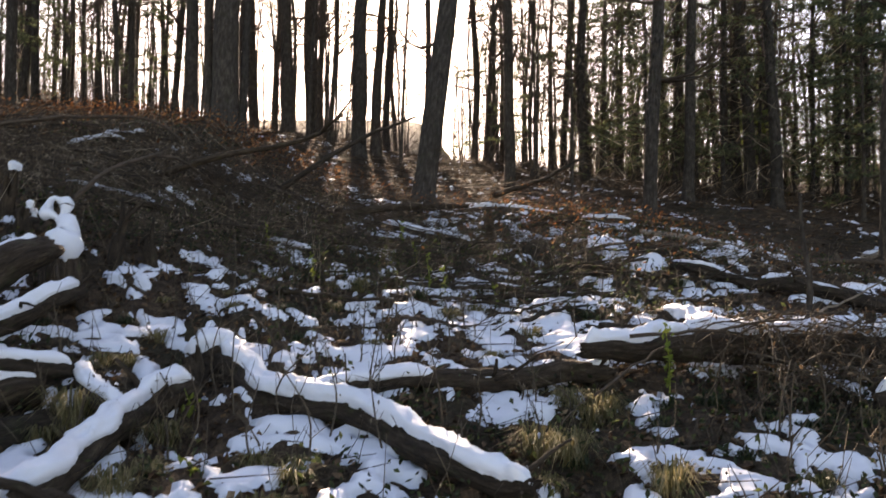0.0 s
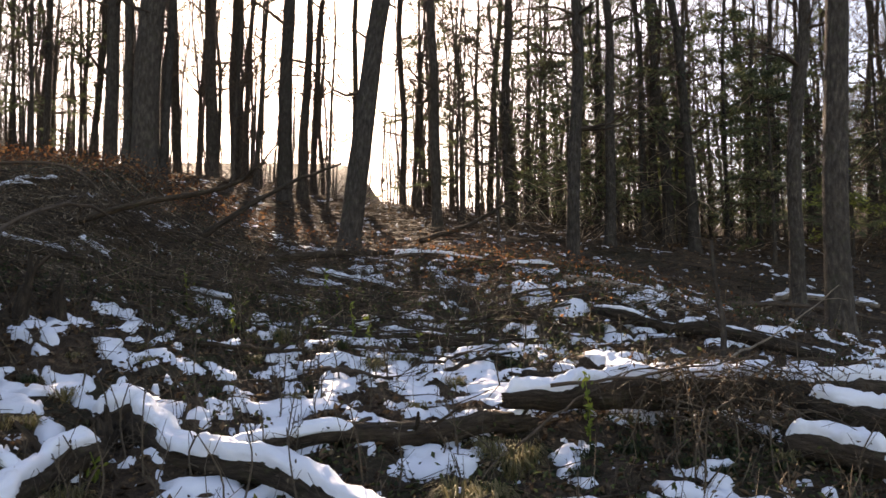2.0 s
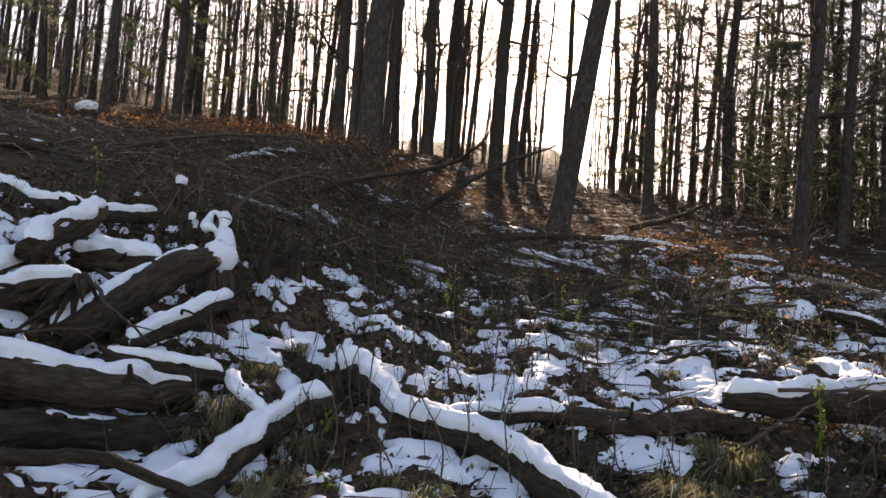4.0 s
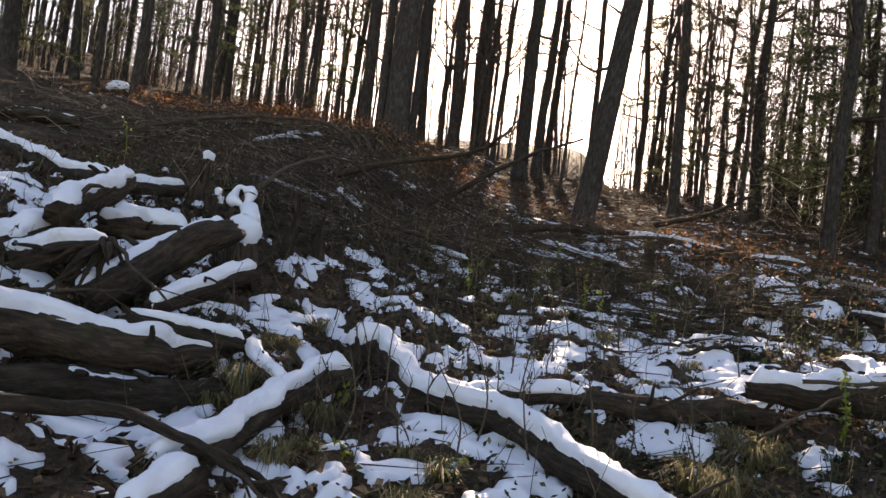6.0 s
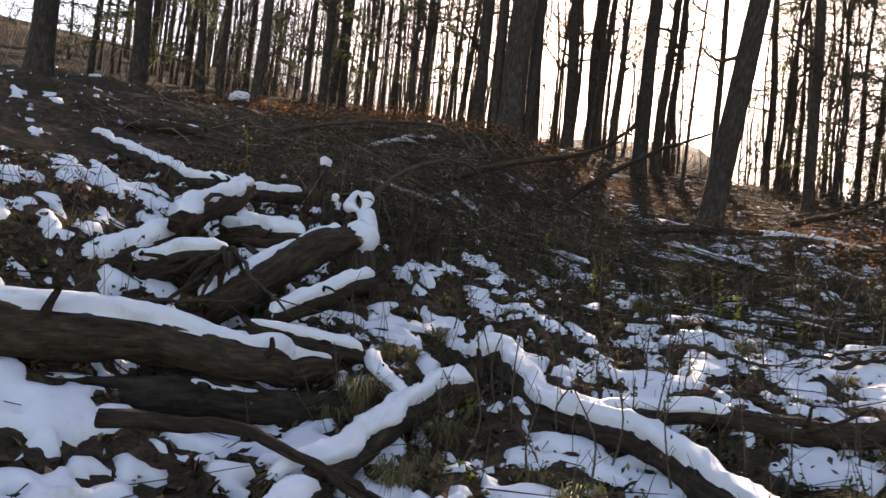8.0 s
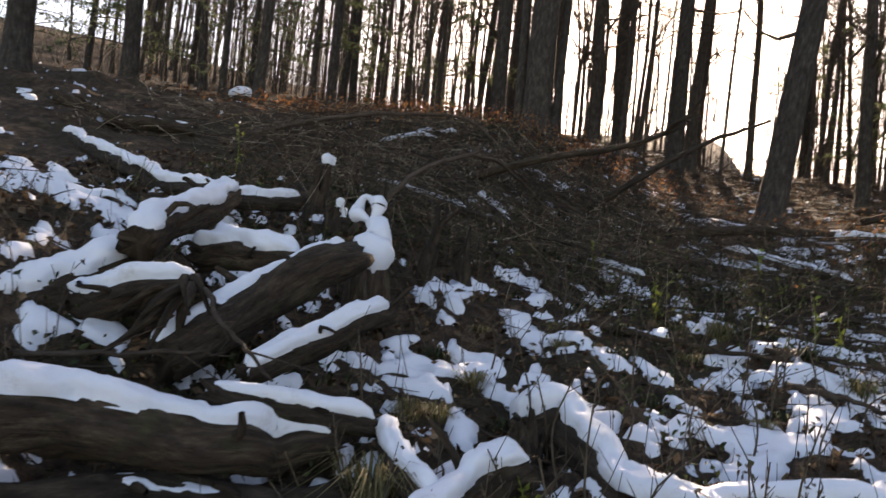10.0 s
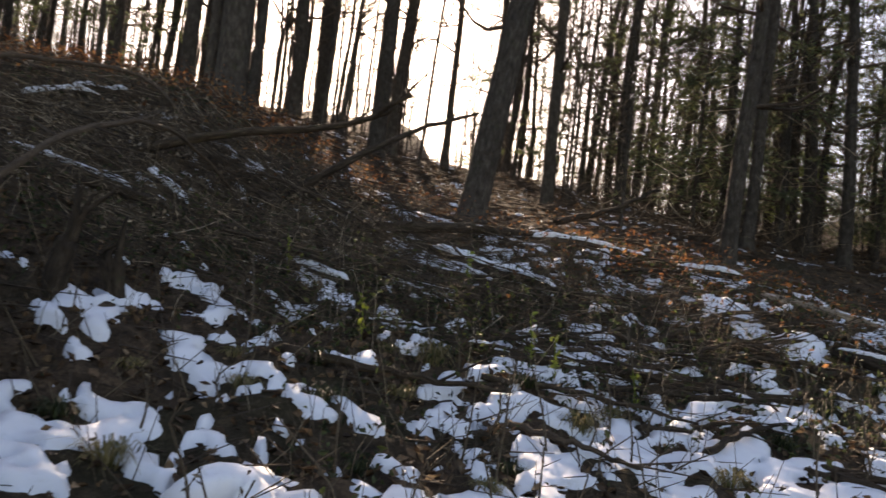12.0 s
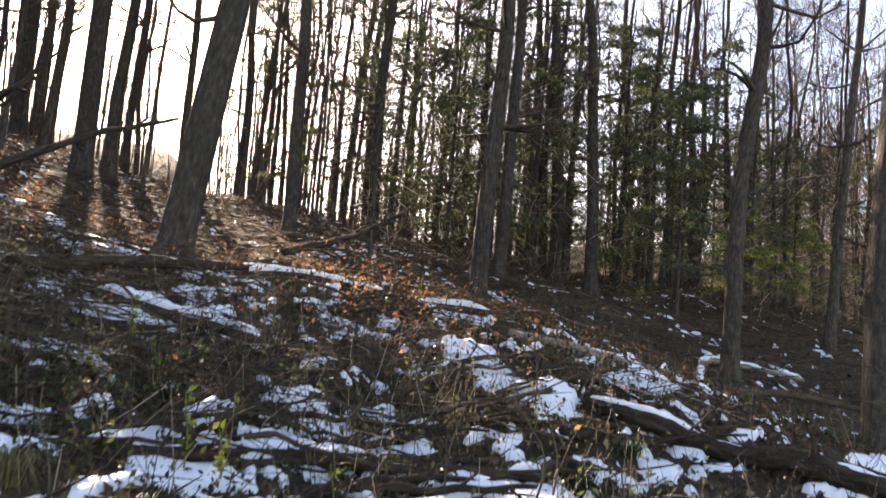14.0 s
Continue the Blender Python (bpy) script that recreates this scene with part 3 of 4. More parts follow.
# stumps and broken snags on the bank
def broken_stump(x, y, height, r, label, seed, snowy=True, lean=(0, 0), splinters=4):
    """A stump that broke off: a flared foot and splinters of uneven height."""
    rng = np.random.default_rng(seed)
    z = gz(x, y) - 0.05
    ob = thing("broken_stump", (x, y, z), label, "stump", "stumps")
    n = 8
    foot = height * (0.9 if splinters == 0 else 0.5)
    p = np.stack([np.linspace(0, lean[0] * foot / height, n), np.linspace(0, lean[1] * foot / height, n), np.linspace(0, foot, n)], 1)
    sp = Soup()
    tube(sp, p, r * np.r_[1.7, 1.25, np.linspace(1.1, 0.95, n - 2)], 14, 0.4, seed, True)
    part("trunk", sp, LOG_BARK, ob)
    tops = [(p[-1], r)] if splinters == 0 else []
    for k in range(splinters):
        a = 2 * np.pi * k / max(splinters, 1) + rng.normal() * 0.4
        o = p[-1] * 0.8 + np.array([math.cos(a), math.sin(a), 0]) * r * 0.5
        h = height * rng.uniform(0.25, 0.62) if k else height * 0.6
        q = smooth_path([o - (0, 0, foot * 0.3), o + (lean[0] * 0.5 + rng.normal() * 0.02, lean[1] * 0.5, h * 0.5), o + (lean[0] + rng.normal() * 0.04, lean[1] + rng.normal() * 0.03, h)], 7)
        ss = Soup()
        tube(ss, q, np.linspace(r * 0.55, r * 0.16, 7), 7, 0.4, seed + k, True)
        part("splinter", ss, LOG_BARK, ob)
        tops.append((q[-1], r * 0.45))
    if snowy:
        for c, rad in tops[:2]:
            k = 14
            a = np.linspace(0, 2 * np.pi, k, endpoint=False)
            wob = 1 + 0.3 * (rng.random(k) - 0.3)
            rings = [(0.9, -0.05), (1.1, -0.01), (1.05, 0.4 * rad), (0.6, 0.75 * rad), (0.12, 0.85 * rad)]
            v = np.concatenate([np.stack([np.cos(a) * rad * q * wob + c[0], np.sin(a) * rad * q * wob + c[1], np.full(k, c[2] + h) + 0.012 * rng.random(k)], 1) for q, h in rings])
            i = np.arange((len(rings) - 1) * k).reshape(-1, k)
            j = np.roll(i, -1, 1)
            part("snow_cap", Soup().add(v, np.stack([i, j, j + k, i + k], -1).reshape(-1, 4)), SNOW, ob, "soft old snow")
    return ob


broken_stump(-10.10, 14.00, 0.62, 0.2, "dark stump with a round snow cap", 31, splinters=0)
broken_stump(-4.08, 7.45, 0.52, 0.075, "broken leaning stump with snow on its top", 32, True, (0.05, 0.0))
broken_stump(-3.82, 7.33, 0.3, 0.07, "low broken stump with snow", 33)
broken_stump(-2.98, 7.3, 0.62, 0.06, "splintered dark stump on the bank", 34, False, (0.08, 0.02))
broken_stump(-2.72, 7.5, 0.5, 0.05, "thin splintered stump on the bank", 35, False, (-0.05, 0))
broken_stump(-1.62, 5.62, 0.3, 0.085, "rotten mossy stump beside the snowy log", 36, False)


def ring_of_snow():
    """A looped root under a ring of snow, above a stump buried in snow."""
    x, y = -3.15, 6.7
    ob = thing("root_loop", (x, y, gz(x, y)), "looped root with a ring of snow over a snowy stump", "root")
    h = 2.05 - gz(x, y)
    a = np.linspace(0, 2 * np.pi, 22)
    loop = np.stack([np.cos(a) * 0.075, np.sin(a) * 0.04, h + np.sin(a) * 0.075], 1)
    sp = Soup()
    tube(sp, loop, 0.028, 8, 0.2, 3)
    tube(sp, smooth_path([(0.02, 0, h - 0.08), (0.1, -0.1, h * 0.5), (0.05, -0.2, -0.05)], 8), 0.06, 8, 0.2, 4)
    tube(sp, smooth_path([(0.09, 0.03, h + 0.2), (0.11, 0.0, h - 0.05), (0.12, -0.05, h * 0.4)], 8), np.linspace(0.012, 0.02, 8), 6, 0.2, 8)
    part("root", sp, LOG_BARK, ob)
    st = Soup()
    tube(st, smooth_path([(0.2, -0.3, -0.15), (0.2, -0.28, 0.1), (0.18, -0.25, 0.22)], 9), np.linspace(0.17, 0.12, 9), 14, 0.35, 9, True)
    part("stump", st, LOG_BARK, ob, "rotten dark stump")
    sn = Soup()
    tube(sn, loop * (1.05, 1, 1) + np.stack([0 * a, -0.02 + 0 * a, 0.015 + 0.02 * np.sin(3 * a + 1)], 1), 0.036 + 0.016 * np.sin(a * 2 + 0.7), 10, 0.6, 5)
    tube(sn, smooth_path([(0.06, -0.03, h - 0.08), (0.15, -0.1, h - 0.14), (0.17, -0.16, h - 0.22)], 8), np.linspace(0.06, 0.1, 8), 10, 0.4, 6, True)
    tube(sn, smooth_path([(0.2, -0.2, h - 0.2), (0.2, -0.27, h - 0.3), (0.22, -0.33, h - 0.42)], 10), np.r_[0.05, 0.1, 0.125, 0.135, 0.13, 0.13, 0.12, 0.11, 0.08, 0.04], 14, 0.45, 7, True)
    part("snow_cap", sn, SNOW, ob, "soft old snow")


ring_of_snow()


def root_plate(x, y, z, seed):
    rng = np.random.default_rng(seed)
    ob = thing("upturned_roots", (x, y, z), "bundle of torn dark roots on a fallen log", "roots")
    for _ in range(16):
        d = np.array([rng.normal() * 0.6, -0.5 + rng.normal() * 0.3, rng.normal() * 0.5 - 0.2])
        ln = rng.uniform(0.15, 0.4)
        sp = Soup()
        tube(sp, smooth_path([(0, 0, 0), d * ln * 0.5 + rng.normal(size=3) * 0.03, d * ln + (0, 0, -0.08)], 7), np.linspace(0.035, 0.008, 7), 6, 0.2, seed)
        part("root", sp, LOG_BARK, ob)


root_plate(-3.1, 4.95, 1.5, 41)


# ---------------------------------------------------------------- trees
def trunk_line(dia, height, lean, rng, n=22, sway=0.25):
    h = np.linspace(0, 1, n) ** 1.25 * height
    ph = rng.uniform(0, 6, 4)
    sw = sway * np.clip(h / 6, 0, 1.5)
    x = lean[0] * h + sw * (0.5 * np.sin(h * 0.45 + ph[0]) + 0.2 * np.sin(h * 1.3 + ph[1]))
    y = lean[1] * h + sw * (0.5 * np.sin(h * 0.4 + ph[2]) + 0.2 * np.sin(h * 1.2 + ph[3]))
    p = np.stack([x - x[0], y - y[0], h - 0.1], 1)
    r = dia / 2 * (1 - 0.75 * (h / height) ** 1.1) * (1 + 0.55 * np.exp(-h / 0.22))
    return p, r


def limbs(ob, p, r, rng, count, lo, hi, reach, up=0.6, fine=7):
    """Boughs along a trunk, each a part with its twigs."""
    for _ in range(count):
        f = rng.uniform(lo, hi)
        i = min(int(np.searchsorted(p[:, 2], f * p[-1, 2])), len(p) - 1)
        a, ln = rng.uniform(0, 2 * np.pi), reach * rng.uniform(0.45, 1.1) * (1.15 - 0.5 * f)
        d = np.array([math.cos(a), math.sin(a), up + rng.normal() * 0.3])
        d /= np.linalg.norm(d)
        q = smooth_path([p[i], p[i] + d * ln * 0.5 + rng.normal(size=3) * ln * 0.07, p[i] + d * ln + np.array([0, 0, 0.25 * ln * rng.normal() + 0.15 * ln])], 6)
        sp = Soup()
        tube(sp, q, np.linspace(min(r[i] * 0.36, 0.04), 0.006, 6), 5)
        k = fine
        at = q[rng.integers(1, 6, k)]
        e = at + (rng.normal(size=(k, 3)) * 0.5 + d * 0.7 + (0, 0, 0.25)) * ln * rng.uniform(0.2, 0.5, (k, 1))
        sticks(sp, at, e, 0.006, 0.0025, rng.normal(size=k) * 0.05)
        for _ in range(2):
            at2 = at + (e - at) * rng.uniform(0.3, 0.9, (k, 1))
            sticks(sp, at2, at2 + (rng.normal(size=(k, 3)) * 0.6 + d * 0.5) * ln * 0.2, 0.0035, 0.002, 0.0)
        part("bough", sp, TWIG, ob)


def tree(x, y, dia, lean, label, seed, height=None, boughs=9, low=0.3, stems=(), dead=8):
    rng = np.random.default_rng(seed)
    z = gz(x, y)
    height = height or rng.uniform(14, 19)
    ob = thing("tree", (x, y, z), label, "tree", "bare trees")
    for k, (dx, ln, dd) in enumerate([(0.0, lean, dia), *stems]):
        p, r = trunk_line(dd * 0.86, height, ln, rng)
        p[:, 0] += dx
        sp = Soup()
        tube(sp, p, r, 14, 0.1, seed + k)
        part("trunk", sp, BARK, ob)
        limbs(ob, p, r, rng, boughs + 4, low, 0.97, 2.6, 0.75, 15)
        limbs(ob, p, r, rng, dead, 0.12, low + 0.1, 1.6, 0.2, 7)
    return ob


GREY = "bare grey-brown hardwood tree against the light"
SLIM = "slim bare hardwood tree"
tree(-4.32, 14.16, 0.55, (-0.002, 0.0), "thick forked bare tree with three stems", 101, 18, 7, 0.3, [(-0.3, (-0.045, 0.0), 0.2), (0.28, (0.05, 0.02), 0.16)])
tree(-7.14, 19.91, 0.38, (0.008, 0), GREY, 102)
tree(-4.86, 20.67, 0.38, (-0.03, -0.01), GREY, 103)
tree(-4.44, 21.76, 0.4, (-0.03, -0.01), GREY, 104)
tree(-2.68, 18.69, 0.4, (-0.01, 0), GREY, 105)
tree(-0.75, 12.9, 0.41, (0.105, 0.01), "leaning grey-brown hardwood tree", 106, 17)
tree(0.86, 19.0, 0.3, (-0.004, 0), SLIM, 107)
tree(3.02, 22.38, 0.32, (-0.01, 0), SLIM, 108)
tree(2.85, 26.38, 0.27, (0.03, 0), SLIM, 109)
tree(3.3, 15.2, 0.3, (0.014, 0), "straight dark tree with dead side branches", 110, 17, 12, 0.35, dead=14)
tree(4.98, 19.04, 0.3, (0.01, 0), "straight dark tree with dead side branches", 111, 16, 12, 0.35, dead=14)
tree(8.32, 26.36, 0.26, (0.02, 0), SLIM, 112)
tree(7.17, 19.42, 0.32, (-0.05, 0.01), GREY, 113, dead=10)
tree(7.6, 15.3, 0.34, (0.03, -0.01), "dark bare tree with a slightly bent trunk", 114, 16)
tree(5.74, 10.5, 0.39, (0.02, -0.01), "thick dark tree trunk near the logs", 115, 17, 12, 0.4, dead=2)
tree(14.21, 23.76, 0.28, (0.03, 0), SLIM, 116)
tree(-0.07, 27.39, 0.28, (0, 0), SLIM, 117)
tree(5.73, 27.0, 0.24, (0.02, 0), SLIM, 118)
tree(-10.21, 17.33, 0.29, (-0.03, 0), GREY, 119)
tree(-12.31, 21.78, 0.26, (-0.03, 0), SLIM, 120)
tree(-9.82, 14.08, 0.27, (0.02, 0.01), "slim tree leaning a little", 121)
tree(-13.44, 17.42, 0.22, (-0.03, -0.01), SLIM, 122)
tree(-15.8, 19.24, 0.22, (-0.03, -0.02), SLIM, 123)
tree(-6.08, 17.19, 0.33, (-0.005, 0), GREY, 124)
tree(-6.3, 22.6, 0.3, (-0.03, -0.01), GREY, 125)
tree(-10.78, 9.78, 0.45, (-0.01, -0.01), "thick dark tree high on the bank", 126)
tree(-11.19, 12.27, 0.36, (-0.02, -0.02), GREY, 127)
tree(-14.79, 18.27, 0.24, (-0.04, -0.03), SLIM, 128)
tree(7.15, 21.25, 0.36, (-0.03, 0.01), GREY, 129, dead=10)
tree(11.75, 26.76, 0.28, (-0.01, 0), SLIM, 130)
tree(13.11, 24.7, 0.3, (-0.05, 0.01), "forked slim bare tree", 131, 15, 10, 0.3, [(0.1, (0.07, 0.0), 0.2), (0.0, (0.02, 0.02), 0.16)])
tree(11.99, 18.05, 0.26, (0.07, -0.02), "leaning slim tree with a sunlit edge", 132)
tree(4.11, 29.4, 0.32, (-0.03, 0), SLIM, 133)
tree(-1.4, 23.5, 0.22, (0.01, 0), SLIM, 134)
tree(10.4, 22.0, 0.2, (0.04, 0), SLIM, 135)
tree(16.8, 27.5, 0.3, (0.05, 0), SLIM, 136)
tree(-8.6, 25.2, 0.3, (0.0, 0), SLIM, 137)
tree(-3.0, 26.5, 0.28, (0.01, 0), SLIM, 138)
for k, (x, y, d, h) in enumerate([(9.4, 24.2, 0.13, 10), (11.2, 19.6, 0.1, 8), (12.6, 22.4, 0.14, 11), (14.9, 21.2, 0.12, 10), (15.8, 23.6, 0.15, 11), (17.9, 25.0, 0.14, 11), (13.9, 27.0, 0.15, 12), (10.6, 28.0, 0.14, 11),
                                  (19.8, 24.0, 0.13, 10), (16.4, 19.0, 0.1, 8), (6.6, 24.2, 0.12, 10), (1.6, 21.6, 0.1, 9), (-1.9, 20.6, 0.1, 10), (-8.2, 18.2, 0.12, 10), (-3.6, 17.4, 0.09, 8), (2.2, 18.0, 0.08, 7)]):
    tree(x, y, d, (0.03 * math.sin(k * 2.3), 0.0), "young bare tree with many fine branches", 150 + k, h, 20, 0.22, (), 8)


# ---------------------------------------------------------------- conifers
def needle_spray(nd, a, b, rng, count, size):
    """Needle tufts along a twig."""
    f = rng.random((count, 1))
    at = a + (b - a) * f
    d = (b - a) / (np.linalg.norm(b - a) + 1e-9)
    w = rng.normal(size=(count, 3)) * 0.75 + d * 0.7
    w /= np.linalg.norm(w, axis=1, keepdims=True)
    s = np.cross(w, rng.normal(size=(count, 3)))
    s /= np.linalg.norm(s, axis=1, keepdims=True) + 1e-9
    L = size * rng.uniform(0.6, 1.3, (count, 1))
    v = np.stack([at - s * 0.008, at + s * 0.008, at + w * L + s * 0.006 - np.array([0, 0, 0.02]), at + w * L * 0.55 - s * 0.018], 1).reshape(-1, 3)
    nd.add(v, np.arange(count * 4).reshape(-1, 4))


def conifer(x, y, dia, height, label, seed, lo=0.12, hi=0.95, whorls=12, reach=1.9, needles=26, mat=None):
    rng = np.random.default_rng(seed)
    z = gz(x, y)
    ob = thing("conifer", (x, y, z), label, "conifer", "conifers")
    p, r = trunk_line(dia, height, (rng.normal() * 0.01, 0), rng, 18, 0.12)
    sp = Soup()
    tube(sp, p, r, 10, 0.08, seed)
    part("trunk", sp, BARK, ob)
    for w in range(whorls):
        f = lo + (hi - lo) * w / whorls
        i = min(int(np.searchsorted(p[:, 2], f * p[-1, 2])), len(p) - 1)
        for k in range(rng.integers(2, 5)):
            a, ln = rng.uniform(0, 6.28), reach * (1.05 - 0.75 * f) * rng.uniform(0.5, 1.1)
            d = np.array([math.cos(a), math.sin(a), 0.12])
            c = p[i] + (0, 0, rng.normal() * 0.15)
            q = smooth_path([c, c + d * ln * 0.55, c + d * ln + np.array([0, 0, -0.22 * ln])], 6)
            bo, nd = Soup(), Soup()
            tube(bo, q, np.linspace(0.018, 0.004, 6), 4)
            side = np.array([-d[1], d[0], 0])
            for j in range(1, 6):
                for sgn in (-1, 1):
                    e = q[j] + (side * sgn * 0.8 + d * 0.6 + rng.normal(size=3) * 0.15) * ln * 0.3
                    if rng.random() < 0.85:
                        sticks(nd, q[j][None], e[None], 0.005, 0.002)
                        needle_spray(nd, q[j], e, rng, needles // 2, 0.12)
            needle_spray(nd, q[2], q[-1], rng, needles, 0.12)
            b = part("bough", bo, TWIG, ob)
            part("foliage", nd, mat or NEEDLE, b, "dark green needle sprays" if mat is None else "yellow-green needle sprays")["kind"] = "stuff"
    return ob


EVER = "dark green conifer with thin drooping boughs"
for k, (x, y, d, h) in enumerate([(2.2, 23.5, 0.16, 8), (3.9, 24.8, 0.18, 8), (5.6, 22.6, 0.2, 8.5), (6.4, 25.0, 0.18, 8), (8.2, 23.0, 0.22, 9), (9.6, 21.2, 0.16, 6.5), (8.9, 18.9, 0.1, 5.5),
                                  (11.0, 23.6, 0.2, 7), (12.8, 28.0, 0.24, 8.5), (7.2, 29.0, 0.22, 10), (15.5, 25.5, 0.2, 6), (10.2, 30.0, 0.24, 9), (0.9, 28.0, 0.18, 9), (17.5, 21.5, 0.18, 8),
                                  (4.9, 27.5, 0.2, 10), (9.2, 26.2, 0.2, 8), (13.9, 22.3, 0.14, 5), (19.5, 27.0, 0.22, 7), (8.6, 20.9, 0.12, 7), (11.6, 21.0, 0.14, 7), (-11.6, 18.6, 0.2, 8), (-9.0, 20.5, 0.18, 8), (-13.2, 14.2, 0.2, 8), (-15.0, 20.5, 0.2, 9), (-17.0, 16.5, 0.2, 8), (-12.8, 24.5, 0.2, 8), (-19.0, 22.5, 0.22, 9), (-20.5, 17.5, 0.2, 8), (4.4, 20.9, 0.1, 6), (6.2, 20.4, 0.12, 7)]):
    conifer(x, y, d, h, EVER, 200 + k, reach=1.5 + 0.09 * h)
for k, (x, y, h) in enumerate([(10.6, 19.2, 2.6), (12.9, 20.2, 2.7), (7.6, 22.2, 3.0)]):
    conifer(x, y, 0.06, h, "young pine with bright yellow-green needles", 240 + k, 0.3, 0.97, 5, 1.2, 15, YOUNG_NEEDLE)


# ---------------------------------------------------------------- far woods
def far_woods():
    rng = np.random.default_rng(300)
    ob = thing("far_woods", (0, 0, 0), "dense bare woods standing beyond the slope", "woods", kind="stuff")
    sp, bo, tw = Soup(), Soup(), Soup()
    n = 0
    while n < 1150:
        y = 21 + 70 * rng.random() ** 1.5
        x = rng.uniform(-0.85, 0.95) * (y + 6) + rng.normal()
        if y < 45 and abs(x - 0.2 + 0.06 * (y - 0.7)) < 0.9:
            continue
        if (x < -0.22 * y and rng.random() < 0.35) or (y < 26 and (abs(x - 3) < 1 or rng.random() < 0.5)) or (x > 0.35 * y and rng.random() < 0.45) or (y < 45 and abs(x + 0.5 + 0.164 * (y - 7)) < 0.14 * (y - 7) and rng.random() < 0.4):
            continue
        z = gz(x, y)
        dia = rng.uniform(0.05, 0.15) if rng.random() < 0.85 else rng.uniform(0.15, 0.3)
        p, r = trunk_line(dia, rng.uniform(8.5, 13), (rng.normal() * 0.025, rng.normal() * 0.02), rng, 9, 0.35)
        p = p + (x, y, z)
        tube(sp, p, r, 5)
        for _ in range(20 if y < 50 else 8):
            i = int(rng.integers(3, 9))
            a = rng.uniform(0, 6.28)
            d = np.array([math.cos(a), math.sin(a), rng.uniform(0.3, 1.6)])
            ln = rng.uniform(0.7, 2.4)
            e = p[i] + d / np.linalg.norm(d) * ln
            sticks(bo, p[i][None], e[None], min(0.022, r[i] * 0.5), 0.005, rng.normal(size=1) * 0.12)
            k = 6
            c = p[i] + (e - p[i]) * rng.uniform(0.3, 1, (k, 1))
            sticks(tw, c, c + (rng.normal(size=(k, 3)) * 0.6 + d * 0.5) * ln * 0.3, 0.006, 0.003, 0.0)
        n += 1
    for nm, s, m in (("trunks", sp, BARK), ("boughs", bo, TWIG), ("twigs", tw, TWIG)):
        o = part(nm, s, m, ob)
        o["kind"] = "stuff"


far_woods()


def far_thicket():
    """Fine bare brush and saplings that close the view between the trees."""
    rng = np.random.default_rng(350)
    ob = thing("far_thicket", (0, 0, 0), "dense thicket of bare brush and saplings behind the trees", "thicket", kind="stuff")
    n = 20000
    y = 19 + 36 * rng.random(n) ** 1.3
    f = 0.12 + 0.85 * rng.random(n) ** 1.2
    x = f * (y - 2) + 1.0 * rng.normal(size=n)
    m = n // 5
    y[:m] = rng.uniform(24, 55, m)
    x[:m] = rng.uniform(-0.8, 0.1, m) * y[:m]
    top = np.where(x > 0.1 * y, 4.5, 2.2)
    z = hill(x, y) + rng.random(n) ** 1.6 * top
    a = np.stack([x, y, z], 1)
    b = a + np.stack([rng.normal(size=n) * 0.7, rng.normal(size=n) * 0.7, 0.1 + rng.random(n) * 0.8], 1) * rng.uniform(0.3, 1.1, (n, 1))
    sp = Soup()
    sticks(sp, a, b, rng.uniform(0.003, 0.009, n), 0.003, rng.normal(size=n) * 0.08)
    n = 3000
    x, y = rng.uniform(-30, -13, n), rng.uniform(15, 42, n)
    a = np.stack([x, y, hill(x, y) + rng.random(n) ** 1.8 * 4.0], 1)
    b = a + np.stack([rng.normal(size=n) * 0.3, rng.normal(size=n) * 0.3, 0.25 + rng.random(n)], 1) * rng.uniform(0.4, 1.6, (n, 1))
    sticks(sp, a, b, rng.uniform(0.005, 0.013, n), 0.003, rng.normal(size=n) * 0.08)
    part("brush", sp, BRUSH, ob)["kind"] = "stuff"
    sl = Soup()
    n = 34000
    y = 34 + 34 * rng.random(n)
    f = 0.04 + 0.82 * rng.random(n)
    m = n // 6
    f[:m] = rng.uniform(-0.75, 0.08, m)
    x = f * y
    top = np.where(f > 0.1, 5.0 + 3.0 * fbm(x * 0.16, y * 0.05, 88) + 3.5 * np.clip(f - 0.15, 0, 0.4), 2.6)
    a = np.stack([x, y, hill(x, y) + rng.random(n) ** 1.25 * top], 1)
    b = a + np.stack([rng.normal(size=n) * 0.55, rng.normal(size=n) * 0.3, 0.2 + rng.random(n)], 1) * rng.uniform(0.4, 1.5, (n, 1))
    sticks(sl, a, b, rng.uniform(0.008, 0.022, n), 0.005, rng.normal(size=n) * 0.1)
    part("saplings", sl, FAR_BRUSH, ob)["kind"] = "stuff"
    nd = Soup()
    for _ in range(420):
        cy = rng.uniform(21, 42)
        cx = rng.uniform(0.16, 0.8) * cy
        c = np.array([cx, cy, float(hill(cx, cy)) + rng.uniform(0.3, 5.0)])
        for _ in range(3):
            d = rng.normal(size=3) * (0.7, 0.7, 0.12)
            needle_spray(nd, c, c + d, rng, 30, 0.13)
    part("needles", nd, NEEDLE, ob, "dark green needle sprays")["kind"] = "stuff"


far_thicket()


